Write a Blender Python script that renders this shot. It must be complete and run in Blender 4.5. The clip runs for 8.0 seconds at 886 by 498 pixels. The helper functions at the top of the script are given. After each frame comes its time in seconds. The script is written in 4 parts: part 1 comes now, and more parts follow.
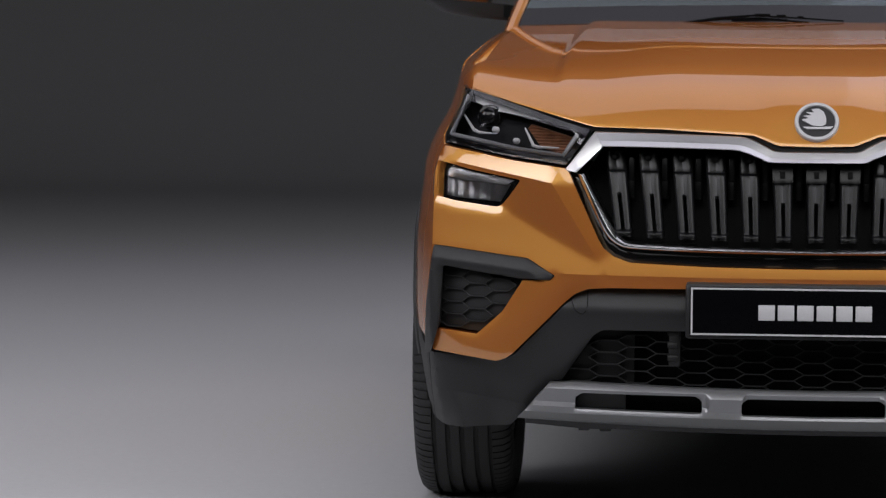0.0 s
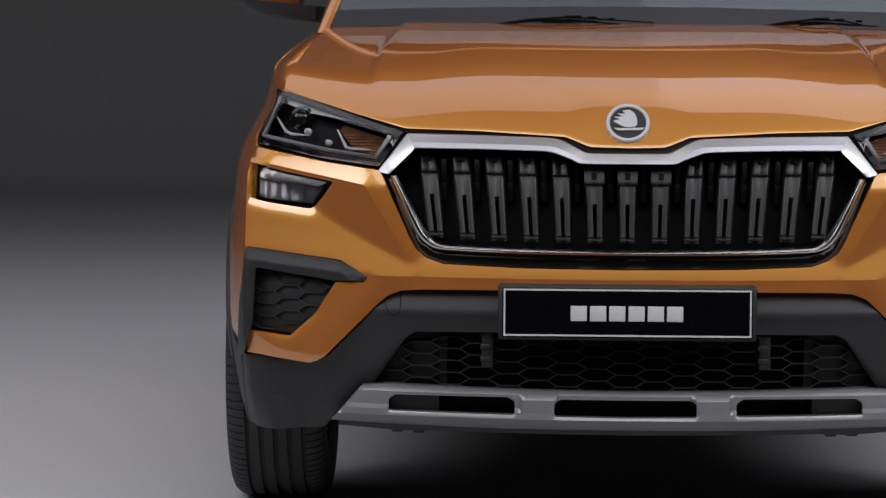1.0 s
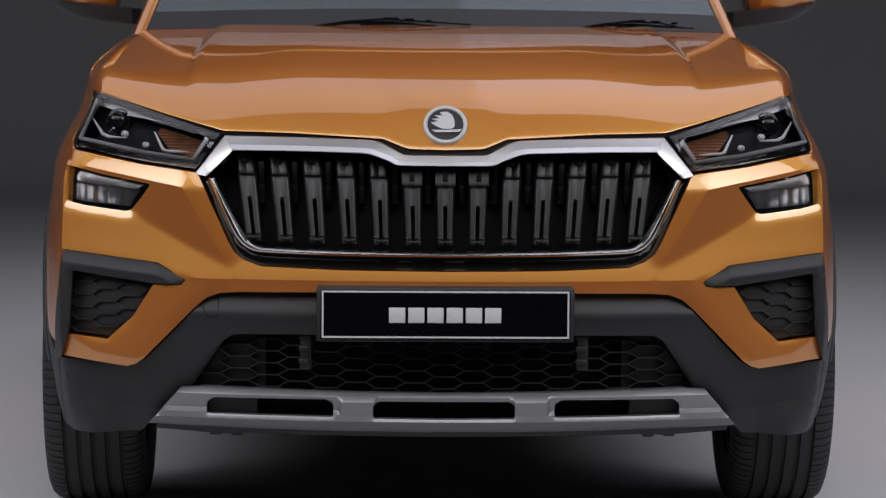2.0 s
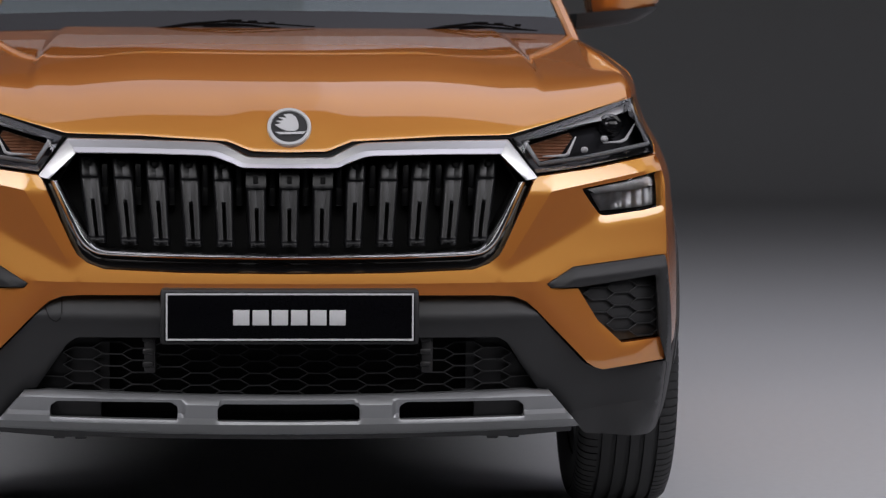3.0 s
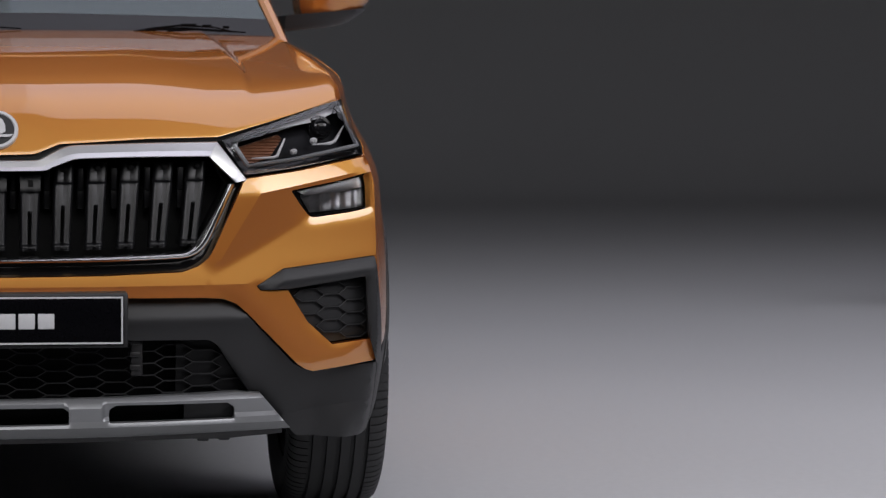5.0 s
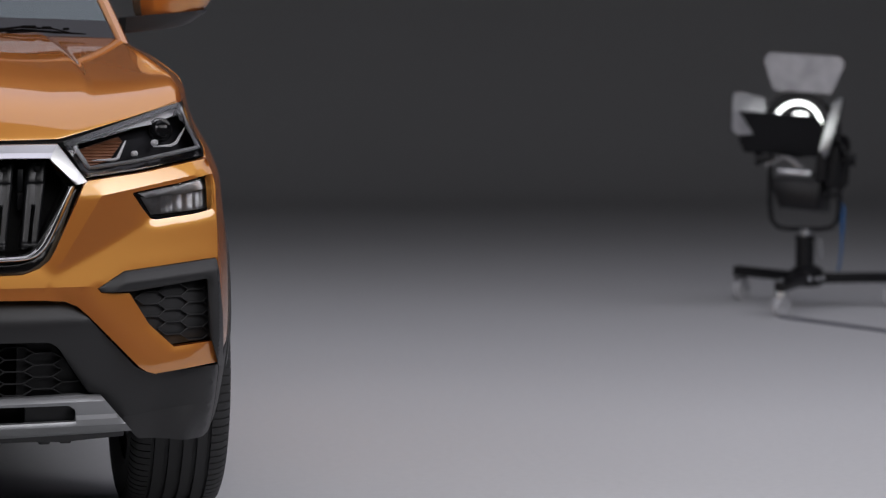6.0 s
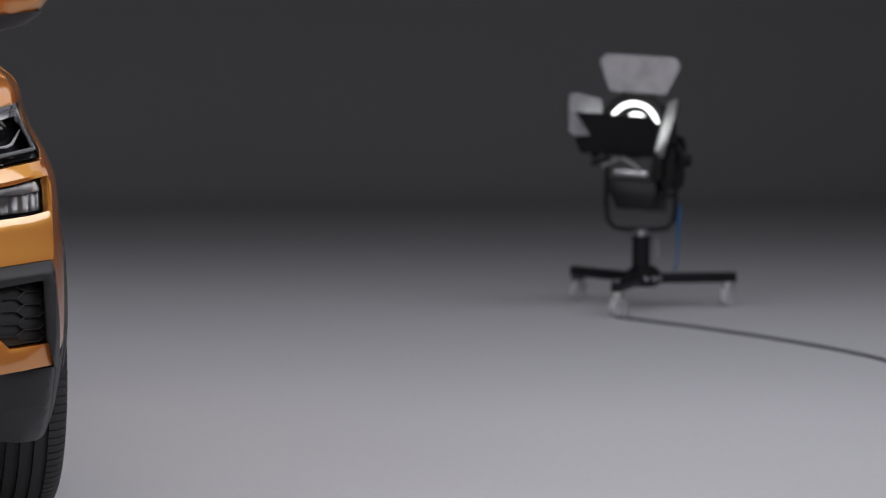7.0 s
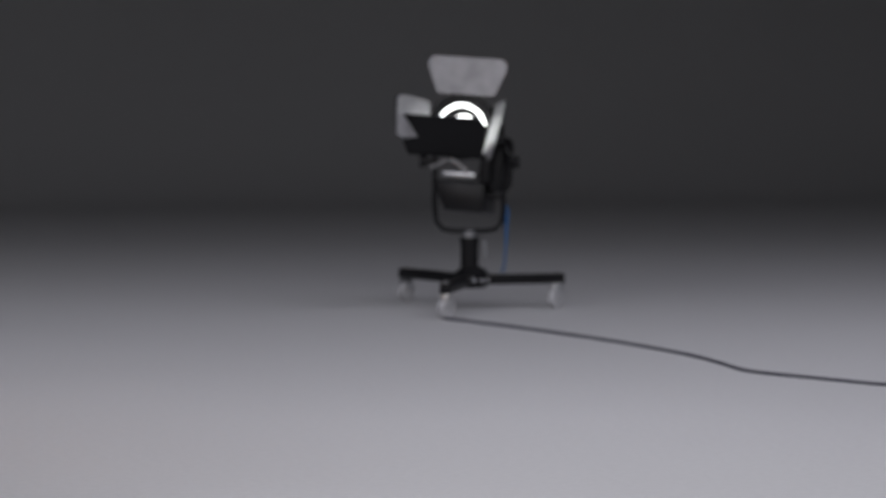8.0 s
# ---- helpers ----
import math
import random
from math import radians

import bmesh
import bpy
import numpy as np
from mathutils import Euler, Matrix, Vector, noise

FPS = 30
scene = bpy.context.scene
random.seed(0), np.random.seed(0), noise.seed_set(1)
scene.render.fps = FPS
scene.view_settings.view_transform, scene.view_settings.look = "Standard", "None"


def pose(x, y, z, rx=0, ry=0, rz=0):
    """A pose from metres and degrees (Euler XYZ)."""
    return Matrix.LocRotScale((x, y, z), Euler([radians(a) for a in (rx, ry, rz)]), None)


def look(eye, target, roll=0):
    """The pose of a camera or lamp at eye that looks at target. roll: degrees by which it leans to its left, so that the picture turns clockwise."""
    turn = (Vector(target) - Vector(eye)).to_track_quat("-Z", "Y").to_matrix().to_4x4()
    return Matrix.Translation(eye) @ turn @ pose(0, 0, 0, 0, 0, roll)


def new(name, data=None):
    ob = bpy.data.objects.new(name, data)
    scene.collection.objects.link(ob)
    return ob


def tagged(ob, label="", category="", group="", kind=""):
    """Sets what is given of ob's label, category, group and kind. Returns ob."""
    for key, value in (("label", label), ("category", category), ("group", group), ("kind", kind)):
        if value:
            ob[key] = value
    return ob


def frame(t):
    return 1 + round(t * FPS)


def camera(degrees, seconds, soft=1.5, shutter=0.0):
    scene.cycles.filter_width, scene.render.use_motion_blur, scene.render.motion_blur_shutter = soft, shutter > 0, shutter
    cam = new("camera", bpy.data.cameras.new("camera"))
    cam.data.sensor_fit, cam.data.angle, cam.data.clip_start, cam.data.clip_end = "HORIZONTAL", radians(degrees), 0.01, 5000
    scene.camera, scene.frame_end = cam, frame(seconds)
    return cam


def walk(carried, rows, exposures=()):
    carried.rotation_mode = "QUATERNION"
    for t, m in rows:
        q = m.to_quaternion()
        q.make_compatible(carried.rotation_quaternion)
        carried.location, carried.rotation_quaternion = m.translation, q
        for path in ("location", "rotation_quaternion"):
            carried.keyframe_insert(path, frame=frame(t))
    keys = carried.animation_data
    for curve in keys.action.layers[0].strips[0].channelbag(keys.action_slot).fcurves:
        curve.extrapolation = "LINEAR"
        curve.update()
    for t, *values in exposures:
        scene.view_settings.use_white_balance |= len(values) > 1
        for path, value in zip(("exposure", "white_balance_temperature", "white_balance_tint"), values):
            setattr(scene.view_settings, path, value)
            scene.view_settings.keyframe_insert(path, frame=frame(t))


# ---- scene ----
cam = camera(14.89, 8.0, 1.25)
EYE = (-0.152, -6.889, 1.092)
# seconds, yaw, pitch: the head turns on its tripod
PAN = [
    (0.0, 5.031, -3.961), (0.5, 3.517, -3.936), (1.0, 1.861, -3.913), (1.5, 0.340, -3.887), (2.0, -1.220, -3.861),
    (2.2, -1.794, -3.854), (3.5, -5.087, -3.785), (4.0, -6.324, -3.772), (4.5, -7.484, -3.763), (4.7, -7.985, -3.757),
    (5.8, -10.923, -3.717), (6.0, -11.447, -3.704), (6.5, -12.745, -3.684), (7.0, -14.198, -3.668), (7.5, -15.589, -3.646), (8.0, -17.103, -3.619),
]
cam.data.dof.use_dof, cam.data.dof.focus_distance, cam.data.dof.aperture_fstop = True, 7.2, 4.7
walk(cam, [(t, pose(*EYE, 0, 0, yaw) @ pose(0, 0, 0, 90 + pitch) @ pose(0, 0, 0, 0, 0, 0.355)) for t, yaw, pitch in PAN])

# ---- world and lights ----
world = bpy.data.worlds.new("studio")
world.use_nodes = True
scene.world = world
world.node_tree.nodes["Background"].inputs[0].default_value = (0.02, 0.02, 0.022, 1)
world.node_tree.nodes["Background"].inputs[1].default_value = 0.3
scene.view_settings.exposure = 0.09


def softbox(name, eye, target, wide, deep, watts, colour=(1, 1, 1), spread=180):
    lamp = bpy.data.lights.new(name, "AREA")
    lamp.shape, lamp.size, lamp.size_y, lamp.energy, lamp.color, lamp.spread = "RECTANGLE", wide, deep, watts, colour, radians(spread)
    ob = new(name, lamp)
    ob.matrix_world = look(eye, target)
    return ob


softbox("overhead_softbox", (-5.12, 2.16, 5.1), (-5.12, 2.17, 0.0), 10.8, 5.8, 112, (1.0, 0.985, 1.11), 165)
softbox("overhead_softbox", (5.33, 2.16, 5.1), (5.33, 2.17, 0.0), 10.1, 5.8, 147, (1.0, 0.985, 1.14), 165)
softbox("front_softbox", (0.5, -6.3, 5.5), (0.4, -0.2, 0.6), 9.0, 4.2, 110, (1.0, 0.985, 1.0), 118)
softbox("side_softbox", (-6.7, -4.5, 5.4), (-0.4, 0.3, 0.8), 5.2, 4.0, 38, (1.0, 0.98, 1.04), 66)
softbox("side_softbox", (6.9, -4.5, 5.4), (0.4, 0.3, 0.8), 5.2, 4.0, 40, (1.0, 0.98, 1.04), 66)


# ---- materials ----
def material(name, colour, rough=0.5, metal=0.0, vary=0.08, grain=120.0, bump=0.0, coat=0.0, stain=3.0, shine=0.5):
    """A surface with two scales of variation in colour and roughness, and fine relief."""
    m = bpy.data.materials.new(name)
    m.use_nodes = True
    n, link = m.node_tree.nodes, m.node_tree.links.new
    b = n["Principled BSDF"]
    where = n.new("ShaderNodeTexCoord")
    fine, broad = n.new("ShaderNodeTexNoise"), n.new("ShaderNodeTexNoise")
    fine.inputs["Scale"].default_value, broad.inputs["Scale"].default_value = grain, stain
    fine.inputs["Detail"].default_value, broad.inputs["Detail"].default_value = 4, 5
    for t in (fine, broad):
        link(where.outputs["Object"], t.inputs["Vector"])
    add = n.new("ShaderNodeMath")
    add.operation = "ADD"
    link(fine.outputs["Fac"], add.inputs[0])
    link(broad.outputs["Fac"], add.inputs[1])
    span = n.new("ShaderNodeMapRange")
    span.inputs["From Min"].default_value, span.inputs["From Max"].default_value = 0.6, 1.4
    span.inputs["To Min"].default_value, span.inputs["To Max"].default_value = 1 - vary, 1 + vary
    link(add.outputs[0], span.inputs["Value"])
    tint = n.new("ShaderNodeVectorMath")
    tint.operation = "SCALE"
    tint.inputs[0].default_value = colour
    link(span.outputs[0], tint.inputs["Scale"])
    link(tint.outputs[0], b.inputs["Base Color"])
    rspan = n.new("ShaderNodeMapRange")
    rspan.inputs["To Min"].default_value, rspan.inputs["To Max"].default_value = max(0.0, rough * 0.88), min(1.0, rough * 1.12)
    link(broad.outputs["Fac"], rspan.inputs["Value"])
    link(rspan.outputs[0], b.inputs["Roughness"])
    b.inputs["Metallic"].default_value, b.inputs["Specular IOR Level"].default_value = metal, shine
    b.inputs["Coat Weight"].default_value, b.inputs["Coat Roughness"].default_value = coat, 0.025
    if bump:
        relief = n.new("ShaderNodeBump")
        relief.inputs["Strength"].default_value, relief.inputs["Distance"].default_value = bump, 0.001
        link(fine.outputs["Fac"], relief.inputs["Height"])
        link(relief.outputs[0], b.inputs["Normal"])
    return m


def clear(name, colour=(1, 1, 1), rough=0.02, ior=1.45, sheen=(0.9, 0.9, 0.9)):
    """Thin clear cover: see-through, with gloss by the angle."""
    m = bpy.data.materials.new(name)
    m.use_nodes = True
    n, link = m.node_tree.nodes, m.node_tree.links.new
    n.remove(n["Principled BSDF"])
    see, gloss, mix, edge = n.new("ShaderNodeBsdfTransparent"), n.new("ShaderNodeBsdfGlossy"), n.new("ShaderNodeMixShader"), n.new("ShaderNodeFresnel")
    see.inputs["Color"].default_value = (*colour, 1)
    gloss.inputs["Color"].default_value, gloss.inputs["Roughness"].default_value = (*sheen, 1), rough
    edge.inputs["IOR"].default_value = ior
    link(edge.outputs[0], mix.inputs[0])
    link(see.outputs[0], mix.inputs[1])
    link(gloss.outputs[0], mix.inputs[2])
    link(mix.outputs[0], n["Material Output"].inputs["Surface"])
    return m


def glowing(name, colour, power):
    m = bpy.data.materials.new(name)
    m.use_nodes = True
    b = m.node_tree.nodes["Principled BSDF"]
    b.inputs["Base Color"].default_value = (*colour, 1)
    b.inputs["Emission Color"].default_value, b.inputs["Emission Strength"].default_value = (*colour, 1), power
    return m


def paint():
    """Metallic car paint: warm pigment with golden flakes, under clear lacquer."""
    m = material("orange_paint", (0.42, 0.056, 0.0060), 0.5, 0.0, 0.05, 1400, 0.03, 0.8, shine=0.0)
    n, link = m.node_tree.nodes, m.node_tree.links.new
    pigment = n["Principled BSDF"]
    flake, mix = n.new("ShaderNodeBsdfPrincipled"), n.new("ShaderNodeMixShader")
    flake.inputs["Base Color"].default_value = (0.90, 0.57, 0.145, 1)
    flake.inputs["Metallic"].default_value, flake.inputs["Roughness"].default_value = 1.0, 0.46
    flake.inputs["Coat Weight"].default_value, flake.inputs["Coat Roughness"].default_value = 1.0, 0.018
    link(pigment.inputs["Normal"].links[0].from_socket, flake.inputs["Normal"])
    pigment.inputs["Coat Weight"].default_value, pigment.inputs["Coat Roughness"].default_value = 1.0, 0.018
    pigment.inputs["Coat IOR"].default_value = flake.inputs["Coat IOR"].default_value = 1.85
    mix.inputs[0].default_value = 0.44
    link(pigment.outputs[0], mix.inputs[1])
    link(flake.outputs[0], mix.inputs[2])
    link(mix.outputs[0], n["Material Output"].inputs["Surface"])
    return m


PAINT = paint()
CLADDING = material("grained_black_plastic", (0.0195, 0.0195, 0.021), 0.5, 0, 0.12, 900, 0.25)
SILVER = material("silver_plastic", (0.27, 0.275, 0.285), 0.36, 0.6, 0.06, 900, 0.1)
CHROME = material("satin_chrome", (0.74, 0.74, 0.75), 0.34, 1.0, 0.03, 300)
SATIN = material("white_satin_chrome", (0.86, 0.86, 0.87), 0.34, 1.0, 0.03, 300)
BADGE = material("badge_silver", (0.62, 0.62, 0.63), 0.5, 0.5, 0.03, 300)
BRIGHT = material("bright_chrome", (0.72, 0.72, 0.73), 0.14, 1.0, 0.02, 300)
GLOSS = material("piano_black", (0.008, 0.008, 0.009), 0.12, 0, 0.1, 200)
MATT = material("dull_black", (0.007, 0.007, 0.007), 0.7, 0, 0.2, 200, shine=0.25)
SLAT = material("dark_grey_slat", (0.0048, 0.0048, 0.0055), 0.33, 0, 0.1, 400, shine=0.42)
GUIDE = material("frosted_light_guide", (0.34, 0.35, 0.37), 0.35, 0, 0.05, 300)
VENTBACK = material("vent_backing", (0.011, 0.011, 0.012), 0.55, 0, 0.12, 700, 0.2, shine=0.35)
BRACKET = material("grey_bracket", (0.02, 0.0195, 0.0205), 0.45, 0, 0.1, 200)
FLUTE = material("fluted_reflector", (0.48, 0.48, 0.50), 0.4, 0.7, 0.35, 60)
FROST = material("frosted_white", (0.7, 0.7, 0.72), 0.3, 0, 0.04, 200)
LAMPGREY = material("lamp_housing", (0.012, 0.012, 0.014), 0.3, 0, 0.1, 300, shine=0.15)
AMBER = material("amber_reflector", (0.30, 0.14, 0.08), 0.3, 0.5, 0.5, 40)
RUBBER = material("tyre_rubber", (0.021, 0.021, 0.022), 0.62, 0, 0.25, 260, 0.4)
ALLOY = material("alloy_rim", (0.45, 0.45, 0.47), 0.3, 1.0, 0.05, 200)
PLATEBLACK = material("plate_black", (0.003, 0.003, 0.004), 0.16, 0, 0.1, 200, shine=0.12)
PLATEWHITE = material("plate_white", (0.62, 0.62, 0.64), 0.45, 0, 0.05, 200)
WIPER = material("wiper_black", (0.004, 0.004, 0.0045), 0.7, 0, 0.2, 200, shine=0.05)
FRIT = material("black_glass_edge", (0.012, 0.012, 0.014), 0.5, 0, 0.1, 200, shine=0.4)
TRIM = material("cabin_plastic", (0.03, 0.03, 0.032), 0.6, 0, 0.1, 200)
FABRIC = material("seat_fabric", (0.26, 0.26, 0.27), 0.9, 0, 0.1, 60, 0.05)
COVE = material("cove_paint", (0.56, 0.565, 0.565), 0.62, 0, 0.05, 40, 0.05, 0.0, 0.35)
DARKWALL = material("dark_wall", (0.016, 0.016, 0.017), 0.8, 0, 0.1, 30)
STAND = material("black_steel", (0.007, 0.007, 0.008), 0.4, 0.0, 0.2, 150, shine=0.3)
# Pale so the doors' insides look lamplit; the colour carries that light.
FLAP = material("lamplit_door_face", (0.40, 0.40, 0.41), 0.45, 0.3, 0.35, 14)
STEEL = material("zinc_steel", (0.55, 0.56, 0.57), 0.32, 1.0, 0.1, 100)
CABLEBLACK = material("cable_black", (0.055, 0.055, 0.075), 0.5, 0, 0.1, 100)
CABLEBLUE = material("cable_blue", (0.03, 0.12, 0.30), 0.45, 0, 0.1, 100)
GLASS = clear("lamp_cover", ior=1.6)
FOGGLASS = clear("fog_lamp_cover", ior=1.68)
SCREEN = clear("tinted_glass", (0.62, 0.76, 0.74), 0.01, 1.95, (0.84, 0.96, 0.97))
LIT = glowing("lit_lens", (0.97, 1.0, 0.98), 3.2)
TREAD = material("caster_tread", (0.48, 0.48, 0.49), 0.25, 0, 0.2, 60)


# ---- shape of the body ----
def table(x, *pairs):
    """Linear interpolation through (x, value) pairs."""
    return float(np.interp(x, [p[0] for p in pairs], [p[1] for p in pairs]))


def curve(x, *p):
    """Smooth monotone interpolation through (x, value) pairs."""
    n = len(p)
    x = min(max(x, p[0][0]), p[-1][0])
    i = max(k for k in range(n - 1) if p[k][0] <= x)
    slope = [(p[k + 1][1] - p[k][1]) / (p[k + 1][0] - p[k][0]) for k in range(n - 1)]

    def bend(k):
        if k == 0 or k == n - 1:
            return slope[min(k, n - 2)]
        a, b = slope[k - 1], slope[k]
        return 0.0 if a * b <= 0 else 2 * a * b / (a + b)
    h = p[i + 1][0] - p[i][0]
    t = (x - p[i][0]) / h
    return (1 + 2 * t) * (1 - t) ** 2 * p[i][1] + t * (1 - t) ** 2 * h * bend(i) + t * t * (3 - 2 * t) * p[i + 1][1] + t * t * (t - 1) * h * bend(i + 1)


def smooth(t):
    t = min(max(t, 0.0), 1.0)
    return t * t * (3 - 2 * t)


def girth(z):
    """How much the nose of the body narrows with height."""
    return curve(z, (0.1, 0.95), (0.2, 0.965), (0.3, 0.985), (0.45, 1.0), (0.62, 0.997), (0.755, 0.994), (0.83, 0.962), (0.89, 0.925), (0.98, 0.894), (1.04, 0.85), (1.08, 0.80))


def flank(z):
    """How far the side swells past the corner of the nose."""
    return curve(z, (0.1, 0.073), (0.6, 0.072), (0.755, 0.061), (0.83, 0.068), (1.0, 0.073))


def lean(z):
    """How far the nose lies back with height."""
    return curve(z, (0.1, 0.16), (0.2, 0.10), (0.26, 0.06), (0.32, 0.035), (0.40, 0.015), (0.48, 0.0), (0.56, 0.001), (0.64, 0.01), (0.74, 0.03), (0.82, 0.06), (0.88, 0.095), (0.93, 0.125))


def front_y(x, z):
    """Depth of the body's outer face, seen from the front."""
    a = abs(x) / girth(z)
    if a < 0.8:
        y = 0.185 * (a / 0.8) ** 2.2
    else:
        y = 0.185 + 0.5 * (1 - math.sqrt(max(0.0, 1 - (a - 0.8) / flank(z))))
    return y + lean(z)


def side_x(y, z):
    """Half width of the body's outer face, seen from the side."""
    s = min(max((y - lean(z) - 0.185) / 0.5, 0.0), 1.0)
    nose = girth(z) * (0.8 + flank(z) * (1 - (1 - s) ** 2))
    tail = curve(z, (0.1, 0.82), (0.3, 0.86), (0.5, 0.88), (0.8, 0.88), (0.95, 0.862), (1.02, 0.83), (1.08, 0.80)) * (1 - 0.09 * smooth((y - 3.3) / 0.9))
    k = smooth((y - 1.4) / 0.9)
    return nose * (1 - k) + tail * k


# ---- building helpers ----
from mathutils.geometry import delaunay_2d_cdt


def part(name, bm, mat, parent=None, label="", flat=False):
    """One mesh object, under a thing or a part."""
    me = bpy.data.meshes.new(name)
    bmesh.ops.recalc_face_normals(bm, faces=bm.faces)
    for f in bm.faces:
        f.smooth = not flat
    for e in bm.edges:
        if len(e.link_faces) == 2 and e.calc_face_angle(0) > 0.6:
            e.smooth = False
    bm.to_mesh(me)
    bm.free()
    me.materials.append(mat)
    ob = new(name, me)
    ob.parent = parent
    return tagged(ob, label)


def thing(name, x, y, z, label, category, group="", kind=""):
    ob = new(name)
    ob.location = (x, y, z)
    return tagged(ob, label, category, group, kind)


def both(half):
    """A closed outline from its half at x >= 0."""
    return half + [(-x, z) for x, z in reversed(half) if x > 1e-6]


def flip(loop):
    return [(-x, z) for x, z in loop]


def rounded(loop, r, steps=4):
    """The outline with its corners rounded to about r."""
    out, n = [], len(loop)
    for i in range(n):
        p, q, s = (Vector(loop[(i + k) % n]) for k in (-1, 0, 1))
        a, b = p - q, s - q
        if a.length < 1e-7 or b.length < 1e-7 or a.angle(b) > 2.85:
            out.append(tuple(q))
            continue
        da, db = min(r, a.length * 0.45), min(r, b.length * 0.45)
        p0, p1 = q + a.normalized() * da, q + b.normalized() * db
        for k in range(steps + 1):
            t = k / steps
            out.append(tuple((1 - t) ** 2 * p0 + 2 * t * (1 - t) * q + t * t * p1))
    return out


def densed(loop, step, closed=True):
    out = []
    for i in range(len(loop) if closed else len(loop) - 1):
        a, b = Vector(loop[i]), Vector(loop[(i + 1) % len(loop)])
        n = max(1, int((b - a).length / step))
        out += [tuple(a.lerp(b, k / n)) for k in range(n)]
    if not closed:
        out.append(loop[-1])
    return out


def inside(pts, loop):
    px, py = pts[:, 0], pts[:, 1]
    hit = np.zeros(len(pts), bool)
    a = np.array(loop)
    for (x0, y0), (x1, y1) in zip(a, np.roll(a, -1, 0)):
        if y0 != y1:
            hit ^= ((y0 > py) != (y1 > py)) & (px < (x1 - x0) * (py - y0) / (y1 - y0) + x0)
    return hit


def line_gap(x, z, line):
    """Distance from a point to a broken line."""
    p, best = Vector((x, z)), 9.0
    for a, b in zip(line, line[1:]):
        a, b = Vector(a), Vector(b)
        t = min(max((p - a).dot(b - a) / (b - a).length_squared, 0.0), 1.0)
        best = min(best, (a + (b - a) * t - p).length)
    return best


def skin(outline, place, step=0.012, holes=(), creases=(), lip=0.012, edge=0.002, inward=(0, 1, 0), sharp=False):
    """A panel: the outline with its holes, laid on the surface place(u, v), with turned-in edges."""
    loops = [densed(l, step * 0.9) for l in (outline, *holes)]
    verts, edges = [], []
    for l in loops:
        k = len(verts)
        verts += l
        edges += [(k + i, k + (i + 1) % len(l)) for i in range(len(l))]
    for c in creases:
        c = densed(c, step * 0.9, False)
        k = len(verts)
        verts += c
        edges += [(k + i, k + i + 1) for i in range(len(c) - 1)]
    b = np.array(verts)
    lo, hi = b.min(0), b.max(0)
    gu, gv = np.meshgrid(np.arange(lo[0] + step / 2, hi[0], step), np.arange(lo[1] + step / 2, hi[1], step))
    gu[1::2] += step / 2
    grid = np.stack([gu.ravel(), gv.ravel()], 1)
    keep = inside(grid, loops[0])
    for l in loops[1:]:
        keep &= ~inside(grid, l)
    grid = grid[keep]
    if len(grid):
        near = np.min([np.hypot(*(grid - p).T) for p in b], 0)
        grid = grid[near > step * 0.55]
    pts = [Vector(p) for p in verts] + [Vector(p) for p in grid.tolist()]
    co, _, faces, *_ = delaunay_2d_cdt(pts, edges, [], 0, 1e-6)
    co = np.array([tuple(c) for c in co])
    tri = np.array([f[:3] for f in faces])
    mid = co[tri].mean(1)
    keep = inside(mid, loops[0])
    for l in loops[1:]:
        keep &= ~inside(mid, l)
    tri = tri[keep]
    bm = bmesh.new()
    used = {}
    for t in tri:
        for i in t:
            if i not in used:
                used[i] = bm.verts.new(place(*co[i]))
        try:
            bm.faces.new([used[i] for i in t])
        except ValueError:
            pass
    if sharp:
        uv = {v: co[i] for i, v in used.items()}
        ridge = {v for v, p in uv.items() if any(line_gap(*p, c) < 1e-4 for c in creases)}
        for e in bm.edges:
            if e.verts[0] in ridge and e.verts[1] in ridge:
                e.smooth = False
    inward = Vector(inward)
    rim = [e for e in bm.edges if len(e.link_faces) == 1]
    for v in {v for e in rim for v in e.verts}:
        v.co += inward * edge
    if lip:
        made = bmesh.ops.extrude_edge_only(bm, edges=rim)
        for v in made["geom"]:
            if isinstance(v, bmesh.types.BMVert):
                v.co += inward * lip
    return bm


def on_front(off=0.0, relief=None):
    def place(x, z):
        return Vector((x, front_y(x, z) + off + (relief(abs(x), z) if relief else 0.0), z))
    return place


def on_side(sign, off=0.0):
    return lambda y, z: Vector((sign * (side_x(y, z) + off), y, z))


def box(bm, x0, y0, z0, x1, y1, z1, bevel=0.0, m=None):
    made = bmesh.ops.create_cube(bm, size=1)["verts"]
    for v in made:
        v.co = Vector(((x0 + x1) / 2 + v.co.x * (x1 - x0), (y0 + y1) / 2 + v.co.y * (y1 - y0), (z0 + z1) / 2 + v.co.z * (z1 - z0)))
    if m is not None:
        bmesh.ops.transform(bm, matrix=m, verts=made)
    if bevel:
        bmesh.ops.bevel(bm, geom=list({e for v in made for e in v.link_edges}), offset=bevel, segments=2, affect="EDGES", profile=0.5)
    return bm


